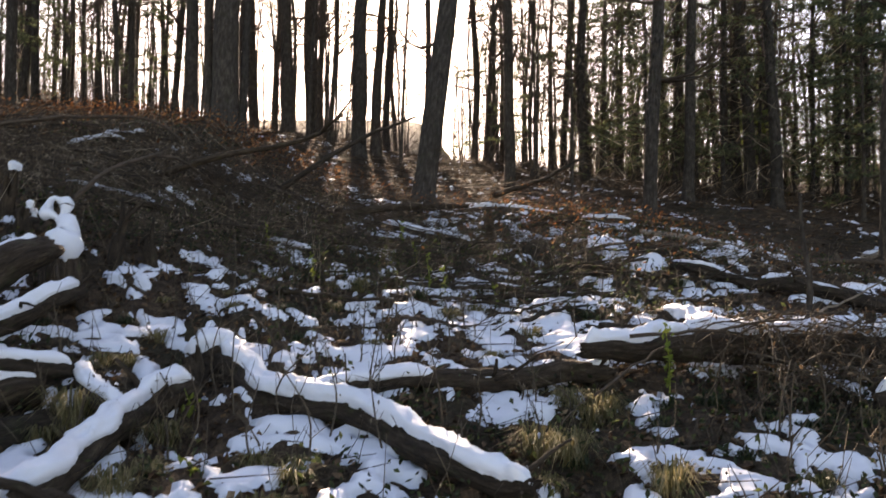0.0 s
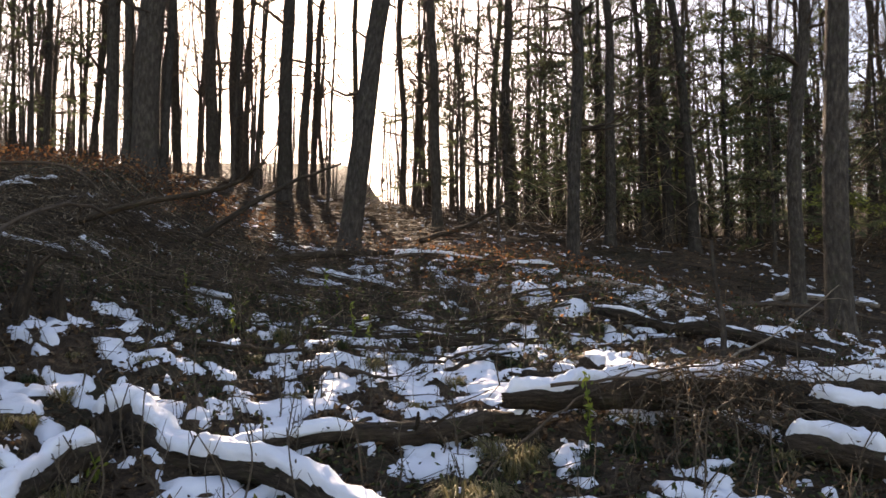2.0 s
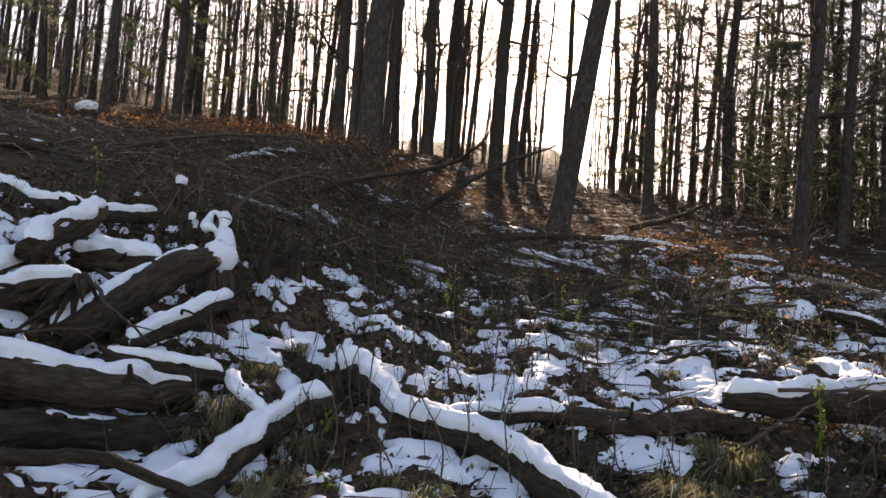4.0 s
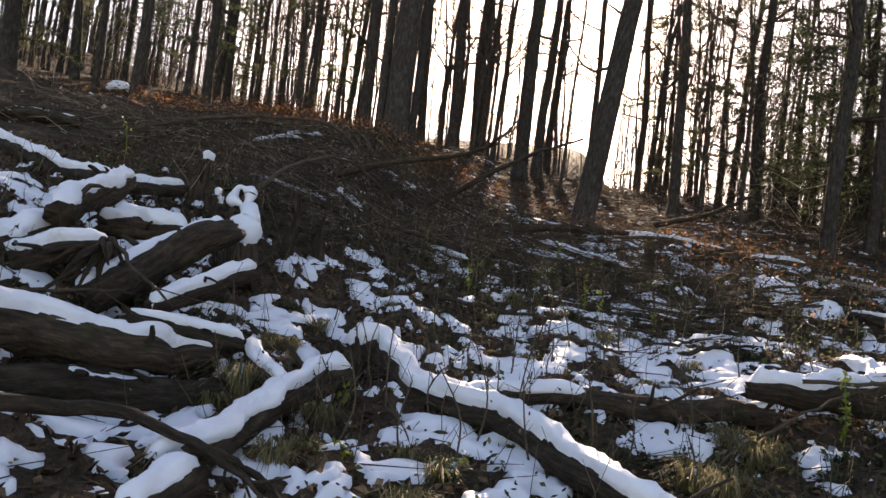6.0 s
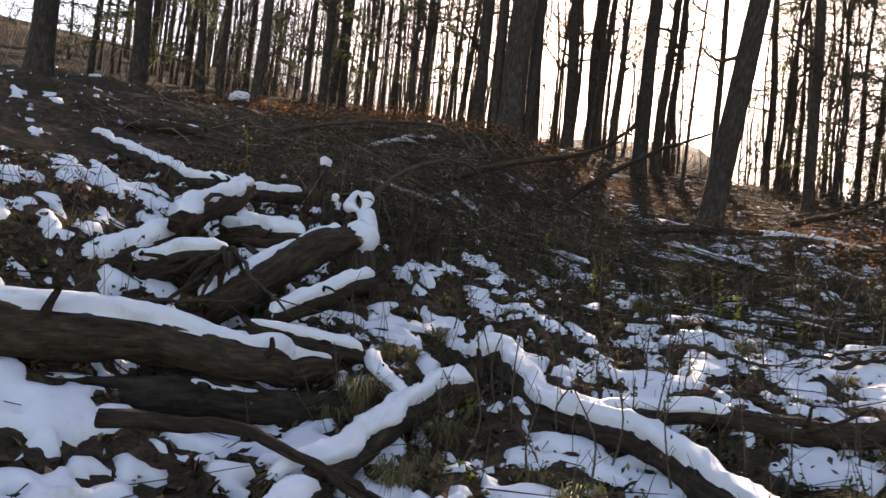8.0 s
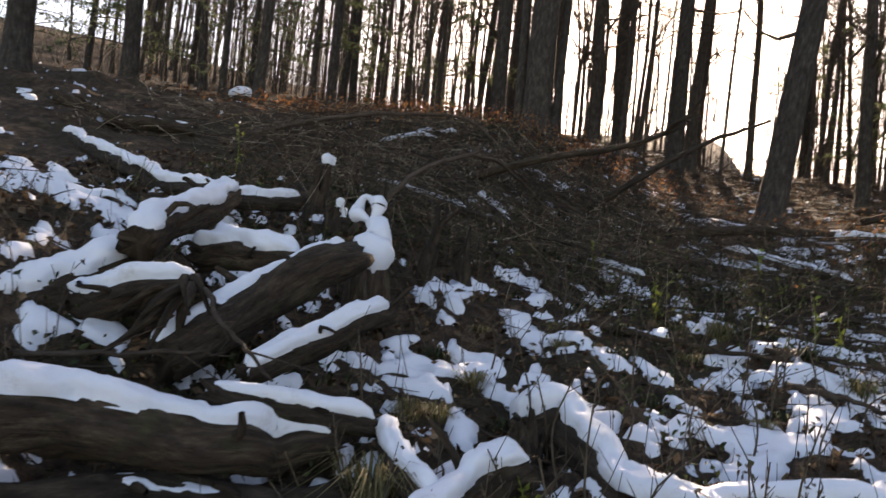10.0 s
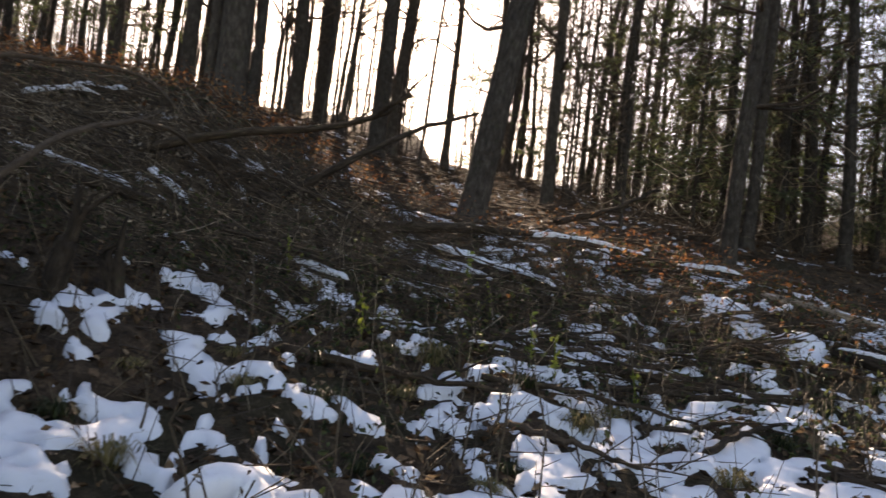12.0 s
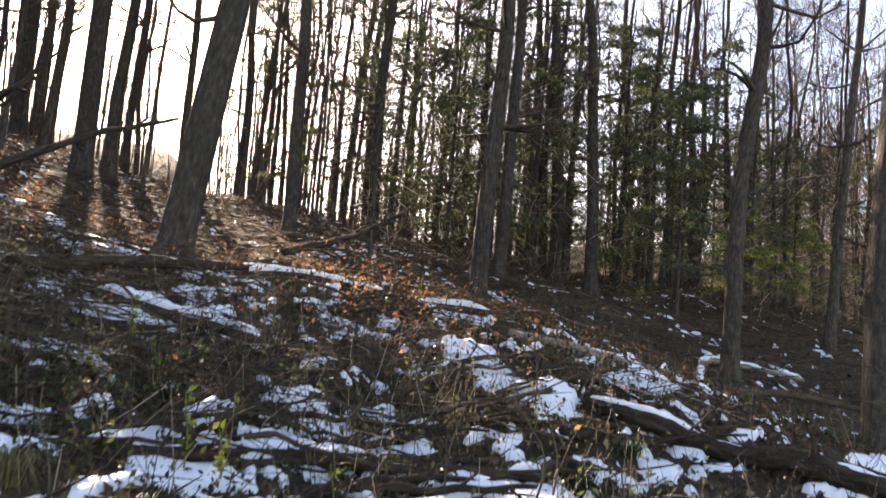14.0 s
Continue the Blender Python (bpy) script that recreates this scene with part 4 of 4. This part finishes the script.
# ---------------------------------------------------------------- brush, litter and undergrowth
def brush_pile():
    """Tangled dead branches over the bank."""
    rng = np.random.default_rng(400)
    ob = thing("brush_pile", (-2.2, 10.8, gz(-2.2, 10.8)), "tangle of dead branches and twigs over the bank", "brush")
    o = np.array([-2.2, 10.8, gz(-2.2, 10.8)])
    tw = Soup()
    for _ in range(220):
        sp = Soup()
        x, y = rng.normal(-2.4, 1.8), rng.normal(10.2, 1.1)
        a, ln = rng.normal(0.1, 0.5) + math.pi * (rng.random() < 0.5), rng.uniform(0.5, 2.2)
        z = gz(x, y) + rng.uniform(0.0, 0.18)
        x2, y2 = x + math.cos(a) * ln, y + math.sin(a) * ln * 0.7
        z2 = gz(x2, y2) + rng.uniform(0.0, 0.25)
        q = smooth_path([(x, y, z), ((x + x2) / 2, (y + y2) / 2, (z + z2) / 2 + rng.uniform(-0.05, 0.15)), (x2, y2, z2)], 7)
        q = np.vstack([q[:1], q[1:] + rng.normal(size=(6, 3)) * 0.02])
        r = rng.uniform(0.004, 0.008) if rng.random() < 0.75 else rng.uniform(0.008, 0.022)
        tube(sp, q, np.linspace(r, r * 0.3, 7), 5)
        part("branch", sp, TWIG, ob, origin=o)
        k = 12
        at = q[rng.integers(1, 7, k)]
        sticks(tw, at, at + rng.normal(size=(k, 3)) * (0.2, 0.14, 0.1) + (0, 0, 0.04), 0.0035, 0.0015, rng.normal(size=k) * 0.03)
    part("tangle", tw, TWIG, ob, "fine dead twigs", o)["kind"] = "stuff"
    lv = Soup()
    n = 4000
    x, y = rng.normal(-3.2, 2.2, n), rng.normal(12.4, 0.8, n)
    ok = snow_depth(x, y) < 0.02
    x, y = x[ok], y[ok]
    leaves(lv, np.stack([x, y, floor_z(x, y) + rng.random(len(x)) ** 2 * 0.45], 1), rng.uniform(0.018, 0.042, len(x)), rng, 0.2)
    x, y = rng.normal(-6.2, 2.0, n), rng.normal(13.4, 1.1, n)
    leaves(lv, np.stack([x, y, floor_z(x, y) + rng.random(n) ** 2 * 0.3], 1), rng.uniform(0.035, 0.08, n), rng, 0.2)
    x, y = rng.normal(2.0, 1.3, n // 2), rng.normal(11.6, 1.0, n // 2)
    leaves(lv, np.stack([x, y, floor_z(x, y) + rng.random(n // 2) ** 2 * 0.3], 1), rng.uniform(0.025, 0.06, n // 2), rng, 0.2)
    part("dead_foliage", lv, RUST_LEAF, ob, "rust-brown dead leaves", o)["kind"] = "stuff"


brush_pile()


def fallen_branch(pts, r, label, seed, mat=None, forks=5):
    rng = np.random.default_rng(seed)
    p = smooth_path(pts, 16) + np.random.default_rng(seed).normal(size=(16, 3)) * 0.008
    o = p[0]
    ob = thing("fallen_branch", o, label, "branch", "fallen branches")
    sp = Soup()
    tube(sp, p, np.linspace(r, r * 0.35, 16), 8, 0.15, seed, True)
    part("stem", sp, mat or TWIG, ob, origin=o)
    if forks:
        k = forks
        i = rng.integers(4, 15, k)
        d = (p[i + 0] - p[i - 2])
        e = p[i] + (d / np.linalg.norm(d, axis=1, keepdims=True) * 0.6 + rng.normal(size=(k, 3)) * 0.5) * rng.uniform(0.12, 0.4, (k, 1))
        for at, end in zip(p[i], e):
            part("side_twig", sticks(Soup(), at[None], end[None], r * 0.35, r * 0.12, rng.normal(size=1) * 0.03), mat or TWIG, ob, origin=o)


fallen_branch([(-2.35, 3.3, 0.8), (-1.98, 3.66, 0.78), (-1.58, 3.66, 0.7), (-1.23, 3.69, 0.56)], 0.04, "dark curved branch lying across a rotten log", 501, LOG_BARK, 2)
fallen_branch([(-1.62, 3.68, 0.69), (-1.4, 3.8, 0.6), (-1.1, 3.75, 0.46)], 0.03, "dark forked branch on the snow", 502, LOG_BARK, 2)
fallen_branch([(-3.05, 4.95, 1.52), (-2.65, 4.68, 1.36), (-2.32, 4.55, 1.2)], 0.016, "thin stick leaning on the logs", 503)
fallen_branch([(-3.5, 4.4, 1.15), (-2.95, 4.65, 1.22), (-2.7, 4.75, 1.25)], 0.014, "thin stick lying over snow", 504)
fallen_branch([on(-0.5, 7.35, 0.06), on(-0.27, 7.12, 0.1), on(-0.06, 6.96, 0.06), on(0.14, 6.9, 0.03)], 0.022, "dark curved stick on the snow", 505)
fallen_branch([on(0.89, 5.4, 0.20), on(1.59, 5.92, 0.37), on(2.54, 6.18, 0.59)], 0.009, "long thin stick leaning on the thick log", 506, TWIG, 3)
fallen_branch([on(1.19, 5.83, 0.38), on(1.93, 5.96, 0.44), on(2.63, 6.05, 0.59)], 0.014, "thin pale stick over the thick log", 507, TWIG, 4)
fallen_branch([on(3.15, 7.92, 0.08), on(3.76, 8.09, 0.33), on(4.46, 8.18, 0.79)], 0.014, "thin arching stick beside the large tree", 508, BARE_WOOD, 2)
fallen_branch([on(-4.0, 9.95, 0.05), (-3.0, 9.85, 2.95), (-1.93, 9.85, 3.17), (-1.38, 9.41, 3.38)], 0.05, "long dead limb rising from the brush", 509, LOG_BARK, 6)
fallen_branch([on(-2.6, 10.9, 0.05), on(-1.9, 11.3, 0.75), (-1.3, 11.79, 3.64), (-0.78, 12.25, 3.94)], 0.045, "dead limb leaning up beside the leaning tree", 510, LOG_BARK, 6)
fallen_branch([on(0.4, 13.4, 0.15), on(1.2, 13.8, 0.52), on(1.9, 14.2, 1.02)], 0.05, "dead limb leaning up from the ground", 511, LOG_BARK, 5)
fallen_branch([on(-6.6, 9.8, 0.03), (-5.98, 10.14, 3.4), (-5.16, 10.62, 3.62), (-4.17, 10.92, 3.6), on(-3.2, 10.6, 0.1)], 0.035, "dark arching branch over the bank", 512, TWIG, 8)
fallen_branch([on(-3.75, 7.5, 0.05), (-3.5, 8.3, 2.6), (-3.2, 9.2, 2.85), on(-2.9, 10.0, 0.2)], 0.03, "dark arching branch over the bank", 513, TWIG, 8)
fallen_branch([on(2.2, 13.4, 0.15), on(3.6, 13.6, 0.28), on(5.2, 13.2, 0.31)], 0.04, "dark fallen branch among leaves", 514, TWIG, 6)
fallen_branch([on(4.54, 11.05, 0.08), on(5.76, 11.31, 0.42), on(7.15, 11.05, 0.55)], 0.045, "dark fallen branch among leaves", 515, TWIG, 6)


rng = np.random.default_rng(540)
for k in range(26):
    x, y, a, ln = rng.uniform(-5.6, 2.3), rng.uniform(8.4, 12.4), rng.normal(0.0, 0.35), rng.uniform(0.7, 2.0)
    x2, y2 = x + math.cos(a) * ln, y + math.sin(a) * ln
    r = rng.uniform(0.012, 0.032)
    if k % 3:
        fallen_branch([on(x, y, r), on((x + x2) / 2, (y + y2) / 2, rng.uniform(0.05, 0.22)), on(x2, y2, rng.uniform(0.03, 0.3))], r, "dark dead branch lying on the brushy bank", 541 + k, LOG_BARK, 4)
    else:
        fallen_log([on(x, y, r), on((x + x2) / 2, (y + y2) / 2, 0.07), on(x2, y2, 0.05)], [r * 1.5, r * 1.5, r], "slim dead log on the bank with patches of snow", 0.05, 0.55, seed=541 + k, stubs=1)


rng = np.random.default_rng(580)
for k in range(34):
    x, y, a, ln = rng.uniform(-2.0, 3.2), rng.uniform(7.2, 10.2), rng.normal(-0.05, 0.3), rng.uniform(0.5, 1.6)
    x2, y2 = x + math.cos(a) * ln, y + math.sin(a) * ln
    r = rng.uniform(0.014, 0.034)
    fallen_branch([on(x, y, r + 0.02), on((x + x2) / 2, (y + y2) / 2, rng.uniform(0.05, 0.1)), on(x2, y2, rng.uniform(0.03, 0.14))], r, "dark dead stick lying across patchy snow", 581 + k, LOG_BARK, 3)


def dead_brush(x, y, z, seed, count=34):
    """A heap of dead twigs and withered leaves that hangs over a log."""
    rng = np.random.default_rng(seed)
    ob = thing("dead_brush", (x, y, gz(x, y)), "dark tangle of dead twigs and withered leaves over the thick log", "brush")
    top = z - gz(x, y)
    tw, lv = Soup(), Soup()
    for _ in range(count):
        o = np.array([rng.normal() * 0.28, rng.normal() * 0.12, top + rng.uniform(-0.05, 0.12)])
        a, ln = rng.uniform(0, 6.28), rng.uniform(0.25, 0.75)
        e = o + np.array([math.cos(a) * ln, math.sin(a) * ln * 0.6 - 0.15, rng.uniform(-0.6, 0.12) * ln - 0.1])
        q = smooth_path([o, (o + e) / 2 + (0, 0, 0.1 * ln), e], 7)
        r = rng.uniform(0.004, 0.009)
        part("branch", tube(Soup(), q, np.linspace(r, r * 0.4, 7), 5), WEED, ob)
        at = q[rng.integers(1, 7, 12)]
        end = at + rng.normal(size=(12, 3)) * 0.09 + (0, 0, -0.04)
        sticks(tw, at, end, 0.0025, 0.0012, rng.normal(size=12) * 0.02)
        leaves(lv, np.vstack([end[:7], at[:4]]), rng.uniform(0.02, 0.055, 11), rng, 0.1, 0.45)
    part("tangle", tw, WEED, ob, "fine dead twigs")["kind"] = "stuff"
    part("dead_foliage", lv, DEAD_LEAF, ob, "withered brown leaves")["kind"] = "stuff"


dead_brush(2.3, 6.35, 1.2, 1201)
dead_brush(2.75, 6.4, 1.22, 1202)
dead_brush(2.55, 6.0, 0.95, 1203, 26)


def dead_sapling(x, y, h, seed):
    """A thin dead sapling, broken off at the top, with short side twigs."""
    rng = np.random.default_rng(seed)
    ob = thing("dead_sapling", on(x, y, -0.05), "thin dark dead sapling standing beside the logs", "sapling")
    p = smooth_path([(0, 0, 0), (0.03, 0.0, h * 0.4), (-0.02, 0.02, h * 0.7), (-0.05, 0.0, h)], 14)
    part("trunk", tube(Soup(), p, np.linspace(0.032, 0.014, 14), 8, 0.15, seed, True), BARK, ob)
    for k in rng.integers(2, 14, 18):
        d = rng.normal(size=3) * (1, 1, 0.25) + (0, 0, 0.35)
        e = p[k] + d / np.linalg.norm(d) * rng.uniform(0.12, 0.4)
        part("side_twig", sticks(Soup(), p[k][None], e[None], 0.006, 0.002, rng.normal(size=1) * 0.03), TWIG, ob)


dead_sapling(3.05, 7.65, 1.3, 1211)


def weed(x, y, h, seed):
    """A standing dead weed: stem, side stems, shrivelled leaves."""
    rng = np.random.default_rng(seed)
    ob = thing("dead_weed", on(x, y, -0.03), "thin dark standing dead weed stem", "weed", "dead weeds")
    p = smooth_path([(0, 0, 0), (rng.normal() * 0.04, rng.normal() * 0.04, h * 0.5), (rng.normal() * 0.09, rng.normal() * 0.09, h)], 8)
    sp = Soup()
    tube(sp, p, np.linspace(0.007, 0.003, 8), 5)
    k = 5
    at = p[rng.integers(2, 8, k)]
    sticks(sp, at, at + rng.normal(size=(k, 3)) * 0.06 + (0, 0, 0.06), 0.003, 0.0015, 0.0)
    part("stem", sp, WEED, ob)
    lv = Soup()
    leaves(lv, p[rng.integers(2, 8, 5)] + rng.normal(size=(5, 3)) * 0.02, 0.032, rng, 0.1, 0.4)
    part("withered_leaves", lv, WEED, ob)


rng = np.random.default_rng(600)
for k in range(64):
    weed(rng.uniform(-2.4, 2.7), rng.uniform(4.6, 8.6), rng.uniform(0.25, 0.6), 610 + k)
for k, (x, y, h) in enumerate([(0.02, 5.05, 0.62), (-0.29, 4.87, 0.5), (-0.59, 5.22, 0.45), (-0.98, 4.74, 0.4), (2.28, 5.48, 0.55), (1.93, 5.13, 0.5), (2.89, 5.22, 0.5), (3.59, 7.31, 1.1), (1.85, 9.48, 0.6)]):
    weed(x, y, h, 660 + k)


rng = np.random.default_rng(690)
for k in range(26):
    weed(rng.uniform(-2.2, 2.5), rng.uniform(4.2, 7.4), rng.uniform(0.2, 0.5), 2200 + k)


def grass_tuft(x, y, label, seed, count=150, size=0.3, mat=None):
    rng = np.random.default_rng(seed)
    ob = thing("grass_tuft", on(x, y, -0.02), label, "grass", "grass tufts")
    a = rng.uniform(0, 6.28, count)
    o = np.stack([np.cos(a) * 0.07, np.sin(a) * 0.07, np.zeros(count)], 1) * rng.random((count, 1))
    out = np.stack([np.cos(a), np.sin(a), np.zeros(count)], 1) * rng.uniform(0.1, 1.0, (count, 1))
    L = size * rng.uniform(0.5, 1.1, (count, 1))
    m = o + out * L * 0.35 + np.array([0, 0, 0.55]) * L
    e = o + out * L * 0.95 + np.array([0, 0, 0.35]) * L * rng.uniform(0, 1.6, (count, 1))
    s = np.stack([-np.sin(a), np.cos(a), np.zeros(count)], 1) * 0.003
    v = np.stack([o - s, o + s, m + s, m - s, e + s * 0.2, e - s * 0.2], 1).reshape(-1, 3)
    f = (np.array([[0, 1, 2, 3], [3, 2, 4, 5]])[None] + np.arange(count)[:, None, None] * 6).reshape(-1, 4)
    part("tuft", Soup().add(v, f), mat or GRASS, ob)["kind"] = "stuff"


DRY = "tuft of yellow-green dry grass in the snow"
for k, (x, y, s) in enumerate([(0.52, 4.87, 0.34), (0.67, 4.74, 0.3), (1.13, 4.48, 0.3), (0.89, 5.48, 0.3), (0.76, 5.66, 0.28), (0.98, 5.61, 0.3), (-1.46, 4.18, 0.28), (-1.5, 4.87, 0.26), (-1.72, 3.74, 0.25), (-1.33, 3.66, 0.25),
                               (0.15, 7.83, 0.24), (-1.98, 4.79, 0.4), (-0.76, 4.09, 0.25), (-0.07, 7.57, 0.22), (0.63, 7.14, 0.2), (-0.94, 8.01, 0.25)]):
    grass_tuft(x, y, DRY, 700 + k, 150, s)


MOSSY = "dark green clump of moss and grass between snow"
rng = np.random.default_rng(760)
k = 0
while k < 100:
    x, y = rng.uniform(-3.2, 3.6), rng.uniform(4.4, 9.6)
    if float(snow_depth(x, y)) < -0.02:
        grass_tuft(x, y, MOSSY, 761 + k, 110, rng.uniform(0.1, 0.2), GREEN_LEAF if k % 3 else GRASS)
        k += 1


def green_stalk(x, y, h, seed, count=26, size=0.05, label="bright yellow-green leafy stalk"):
    rng = np.random.default_rng(seed)
    ob = thing("green_plant", on(x, y, -0.02), label, "plant", "green plants")
    p = smooth_path([(0, 0, 0), (0.0, 0.01, h * 0.5), (-0.03, 0, h)], 8)
    sp, lv = Soup(), Soup()
    tube(sp, p, np.linspace(0.006, 0.003, 8), 5)
    part("stem", sp, YELLOW_LEAF, ob)
    f = rng.uniform(0.25, 1, count)
    at = np.stack([np.interp(f, np.linspace(0, 1, 8), p[:, i]) for i in range(3)], 1) + rng.normal(size=(count, 3)) * 0.018
    leaves(lv, at, size * rng.uniform(0.6, 1.2, count), rng, 0.2, 0.55)
    part("foliage", lv, YELLOW_LEAF, ob)["kind"] = "stuff"


green_stalk(1.42, 5.74, 0.56, 801, 34, 0.055)
for k, (x, y, h, n) in enumerate([(-1.47, 5.14, 0.18, 9), (-1.18, 4.4, 0.1, 8), (-1.6, 5.23, 0.15, 6), (-0.3, 8.33, 0.42, 22), (-0.14, 8.25, 0.3, 12), (-0.53, 9.53, 0.28, 14), (-0.73, 9.88, 0.5, 18), (-2.1, 9.0, 0.4, 12), (-1.4, 8.1, 0.3, 12), (0.35, 8.1, 0.3, 8), (-5.4, 8.1, 0.5, 10)]):
    green_stalk(x, y, h, 810 + k, n, 0.06, "small plant with yellow-green leaves")


def scatter():
    rng = np.random.default_rng(900)

    def field(n, x0, x1, y0, y1):
        x, y = rng.uniform(x0, x1, n), rng.uniform(y0, y1, n)
        return x, y, snow_depth(x, y)

    lit = Soup()
    x, y, m = field(34000, -6.5, 6.5, 2.6, 14)
    ok = (m < -0.012) | (rng.random(len(x)) < 0.012)
    x, y = x[ok], y[ok]
    leaves(lit, np.stack([x, y, np.maximum(floor_z(x, y), np.where(snow_depth(x, y) > 0, snow_z(x, y), -9)) + 0.008 + 0.02 * rng.random(len(x))], 1), rng.uniform(0.03, 0.085, len(x)), rng, 0.55)
    x, y, m = field(9000, -14, 16, 12, 26)
    x, y = x[m < 0.02], y[m < 0.02]
    leaves(lit, np.stack([x, y, floor_z(x, y) + 0.02 + 0.05 * rng.random(len(x))], 1), rng.uniform(0.05, 0.12, len(x)), rng, 0.5)
    x, y, m = field(9000, -8, 8, -7, 2.6)
    leaves(lit, np.stack([x, y, floor_z(x, y) + 0.015], 1)[m < 0], rng.uniform(0.04, 0.09, (m < 0).sum()), rng, 0.55)
    ob = new("leaf_litter", lit.mesh("leaf_litter", DEAD_LEAF))
    tagged(ob, "brown dead leaves lying over the forest floor", "leaf litter", kind="stuff")

    tw = Soup()
    x, y, m = field(4500, -6.5, 7.5, 2.8, 14)
    ok = (m < -0.01) | (rng.random(len(x)) < 0.05)
    x, y = x[ok], y[ok]
    a, ln = rng.normal(0, 0.7, len(x)), rng.uniform(0.08, 0.5, len(x))
    x2, y2 = x + np.cos(a) * ln, y + np.sin(a) * ln
    top = lambda u, v: np.maximum(floor_z(u, v), np.where(snow_depth(u, v) > 0, snow_z(u, v), -9))
    sticks(tw, np.stack([x, y, top(x, y) + 0.012], 1), np.stack([x2, y2, top(x2, y2) + 0.02 + 0.1 * rng.random(len(x)) ** 3], 1), rng.uniform(0.003, 0.009, len(x)), 0.002, rng.normal(size=len(x)) * 0.02)
    x, y, m = field(3500, -12, 16, 12, 26)
    a, ln = rng.normal(0, 0.6, len(x)), rng.uniform(0.3, 1.6, len(x))
    x2, y2 = x + np.cos(a) * ln, y + np.sin(a) * ln
    sticks(tw, np.stack([x, y, floor_z(x, y) + 0.02], 1), np.stack([x2, y2, floor_z(x2, y2) + 0.05 + 0.25 * rng.random(len(x)) ** 2], 1), rng.uniform(0.006, 0.02, len(x)), 0.004, rng.normal(size=len(x)) * 0.05)
    ob = new("fallen_twigs", tw.mesh("fallen_twigs", TWIG))
    tagged(ob, "thin dark twigs scattered on litter and snow", "twigs", kind="stuff")

    br = Soup()
    n = 6500
    cx, cy = rng.normal(-3.3, 2.2, 90), rng.normal(10.5, 1.2, 90)
    pick = rng.integers(0, 90, n)
    x, y = cx[pick] + rng.normal(0, 0.35, n), cy[pick] + rng.normal(0, 0.25, n)
    ok = (snow_depth(x, y) < -0.01) | (rng.random(n) < 0.06)
    x, y, n = x[ok], y[ok], int(ok.sum())
    a, ln = rng.normal(0, 0.8, n) + math.pi * (rng.random(n) < 0.5), rng.uniform(0.12, 0.8, n)
    x2, y2 = x + np.cos(a) * ln, y + np.sin(a) * ln * 0.7
    sticks(br, np.stack([x, y, floor_z(x, y) + 0.2 * rng.random(n) ** 2], 1), np.stack([x2, y2, floor_z(x2, y2) + 0.02 + 0.22 * rng.random(n) ** 2], 1), rng.uniform(0.002, 0.005, n), 0.0015, rng.normal(size=n) * 0.04)
    g = 1500
    x3, y3 = rng.uniform(-5.0, 1.4, g), rng.normal(9.3, 1.0, g)
    ok = (snow_depth(x3, y3) < -0.01) | (rng.random(g) < 0.05)
    x3, y3, g = x3[ok], y3[ok], int(ok.sum())
    h = rng.uniform(0.12, 0.5, g)
    b3 = np.stack([x3, y3, floor_z(x3, y3) - 0.01], 1)
    sticks(br, b3, b3 + np.stack([rng.normal(size=g) * 0.3, rng.normal(size=g) * 0.3, np.ones(g)], 1) * h[:, None], 0.0028, 0.0012, rng.normal(size=g) * 0.04)
    leaves(br, np.stack([x, y, floor_z(x, y) + 0.03 + 0.3 * rng.random(n) ** 2], 1), rng.uniform(0.025, 0.06, n), rng, 0.2, 0.5)
    ob = new("brush_twigs", br.mesh("brush_twigs", BRUSH))
    tagged(ob, "fine dead twigs and dry leaves over the bank", "twigs", kind="stuff")

    wd = Soup()
    x, y, m = field(4200, -5.5, 5.5, 4.2, 12)
    ok = (m < -0.012) | (rng.random(len(x)) < 0.04)
    x, y = x[ok], y[ok]
    h = rng.uniform(0.08, 0.4, len(x))
    b = np.stack([x, y, floor_z(x, y) - 0.02], 1)
    e = b + np.stack([rng.normal(size=len(x)) * 0.4, rng.normal(size=len(x)) * 0.4, np.ones(len(x))], 1) * h[:, None]
    sticks(wd, b, e, 0.0035, 0.0015, rng.normal(size=len(x)) * 0.03)
    k = rng.integers(0, len(x), 2600)
    leaves(wd, b[k] + (e[k] - b[k]) * rng.uniform(0.3, 1, (2600, 1)) + rng.normal(size=(2600, 3)) * 0.015, rng.uniform(0.015, 0.04, 2600), rng, 0.1, 0.5)
    ob = new("low_weeds", wd.mesh("low_weeds", WEED))
    tagged(ob, "low dead weeds and stems standing in the litter", "weeds", kind="stuff")

    gr = Soup()
    x, y, m = field(24000, -5.5, 5.0, 4.0, 12.5)
    patch = fbm(x * 0.8, y * 0.8, 55)
    ok = (m < -0.005) & (patch > 0.45)
    x, y = x[ok], y[ok]
    leaves(gr, np.stack([x, y, floor_z(x, y) + 0.02 + 0.14 * rng.random(len(x)) ** 2], 1), rng.uniform(0.025, 0.065, len(x)), rng, 0.35, 0.5)
    x, y = rng.normal(-0.7, 1.5, 5000), rng.normal(8.7, 0.8, 5000)
    x, y = x[snow_depth(x, y) < 0], y[snow_depth(x, y) < 0]
    leaves(gr, np.stack([x, y, floor_z(x, y) + 0.03 + 0.35 * rng.random(len(x)) ** 2], 1), rng.uniform(0.02, 0.055, len(x)), rng, 0.25, 0.45)
    ob = new("green_undergrowth", gr.mesh("green_undergrowth", GREEN_LEAF))
    tagged(ob, "low dark green leaves growing between the snow", "undergrowth", kind="stuff")


scatter()
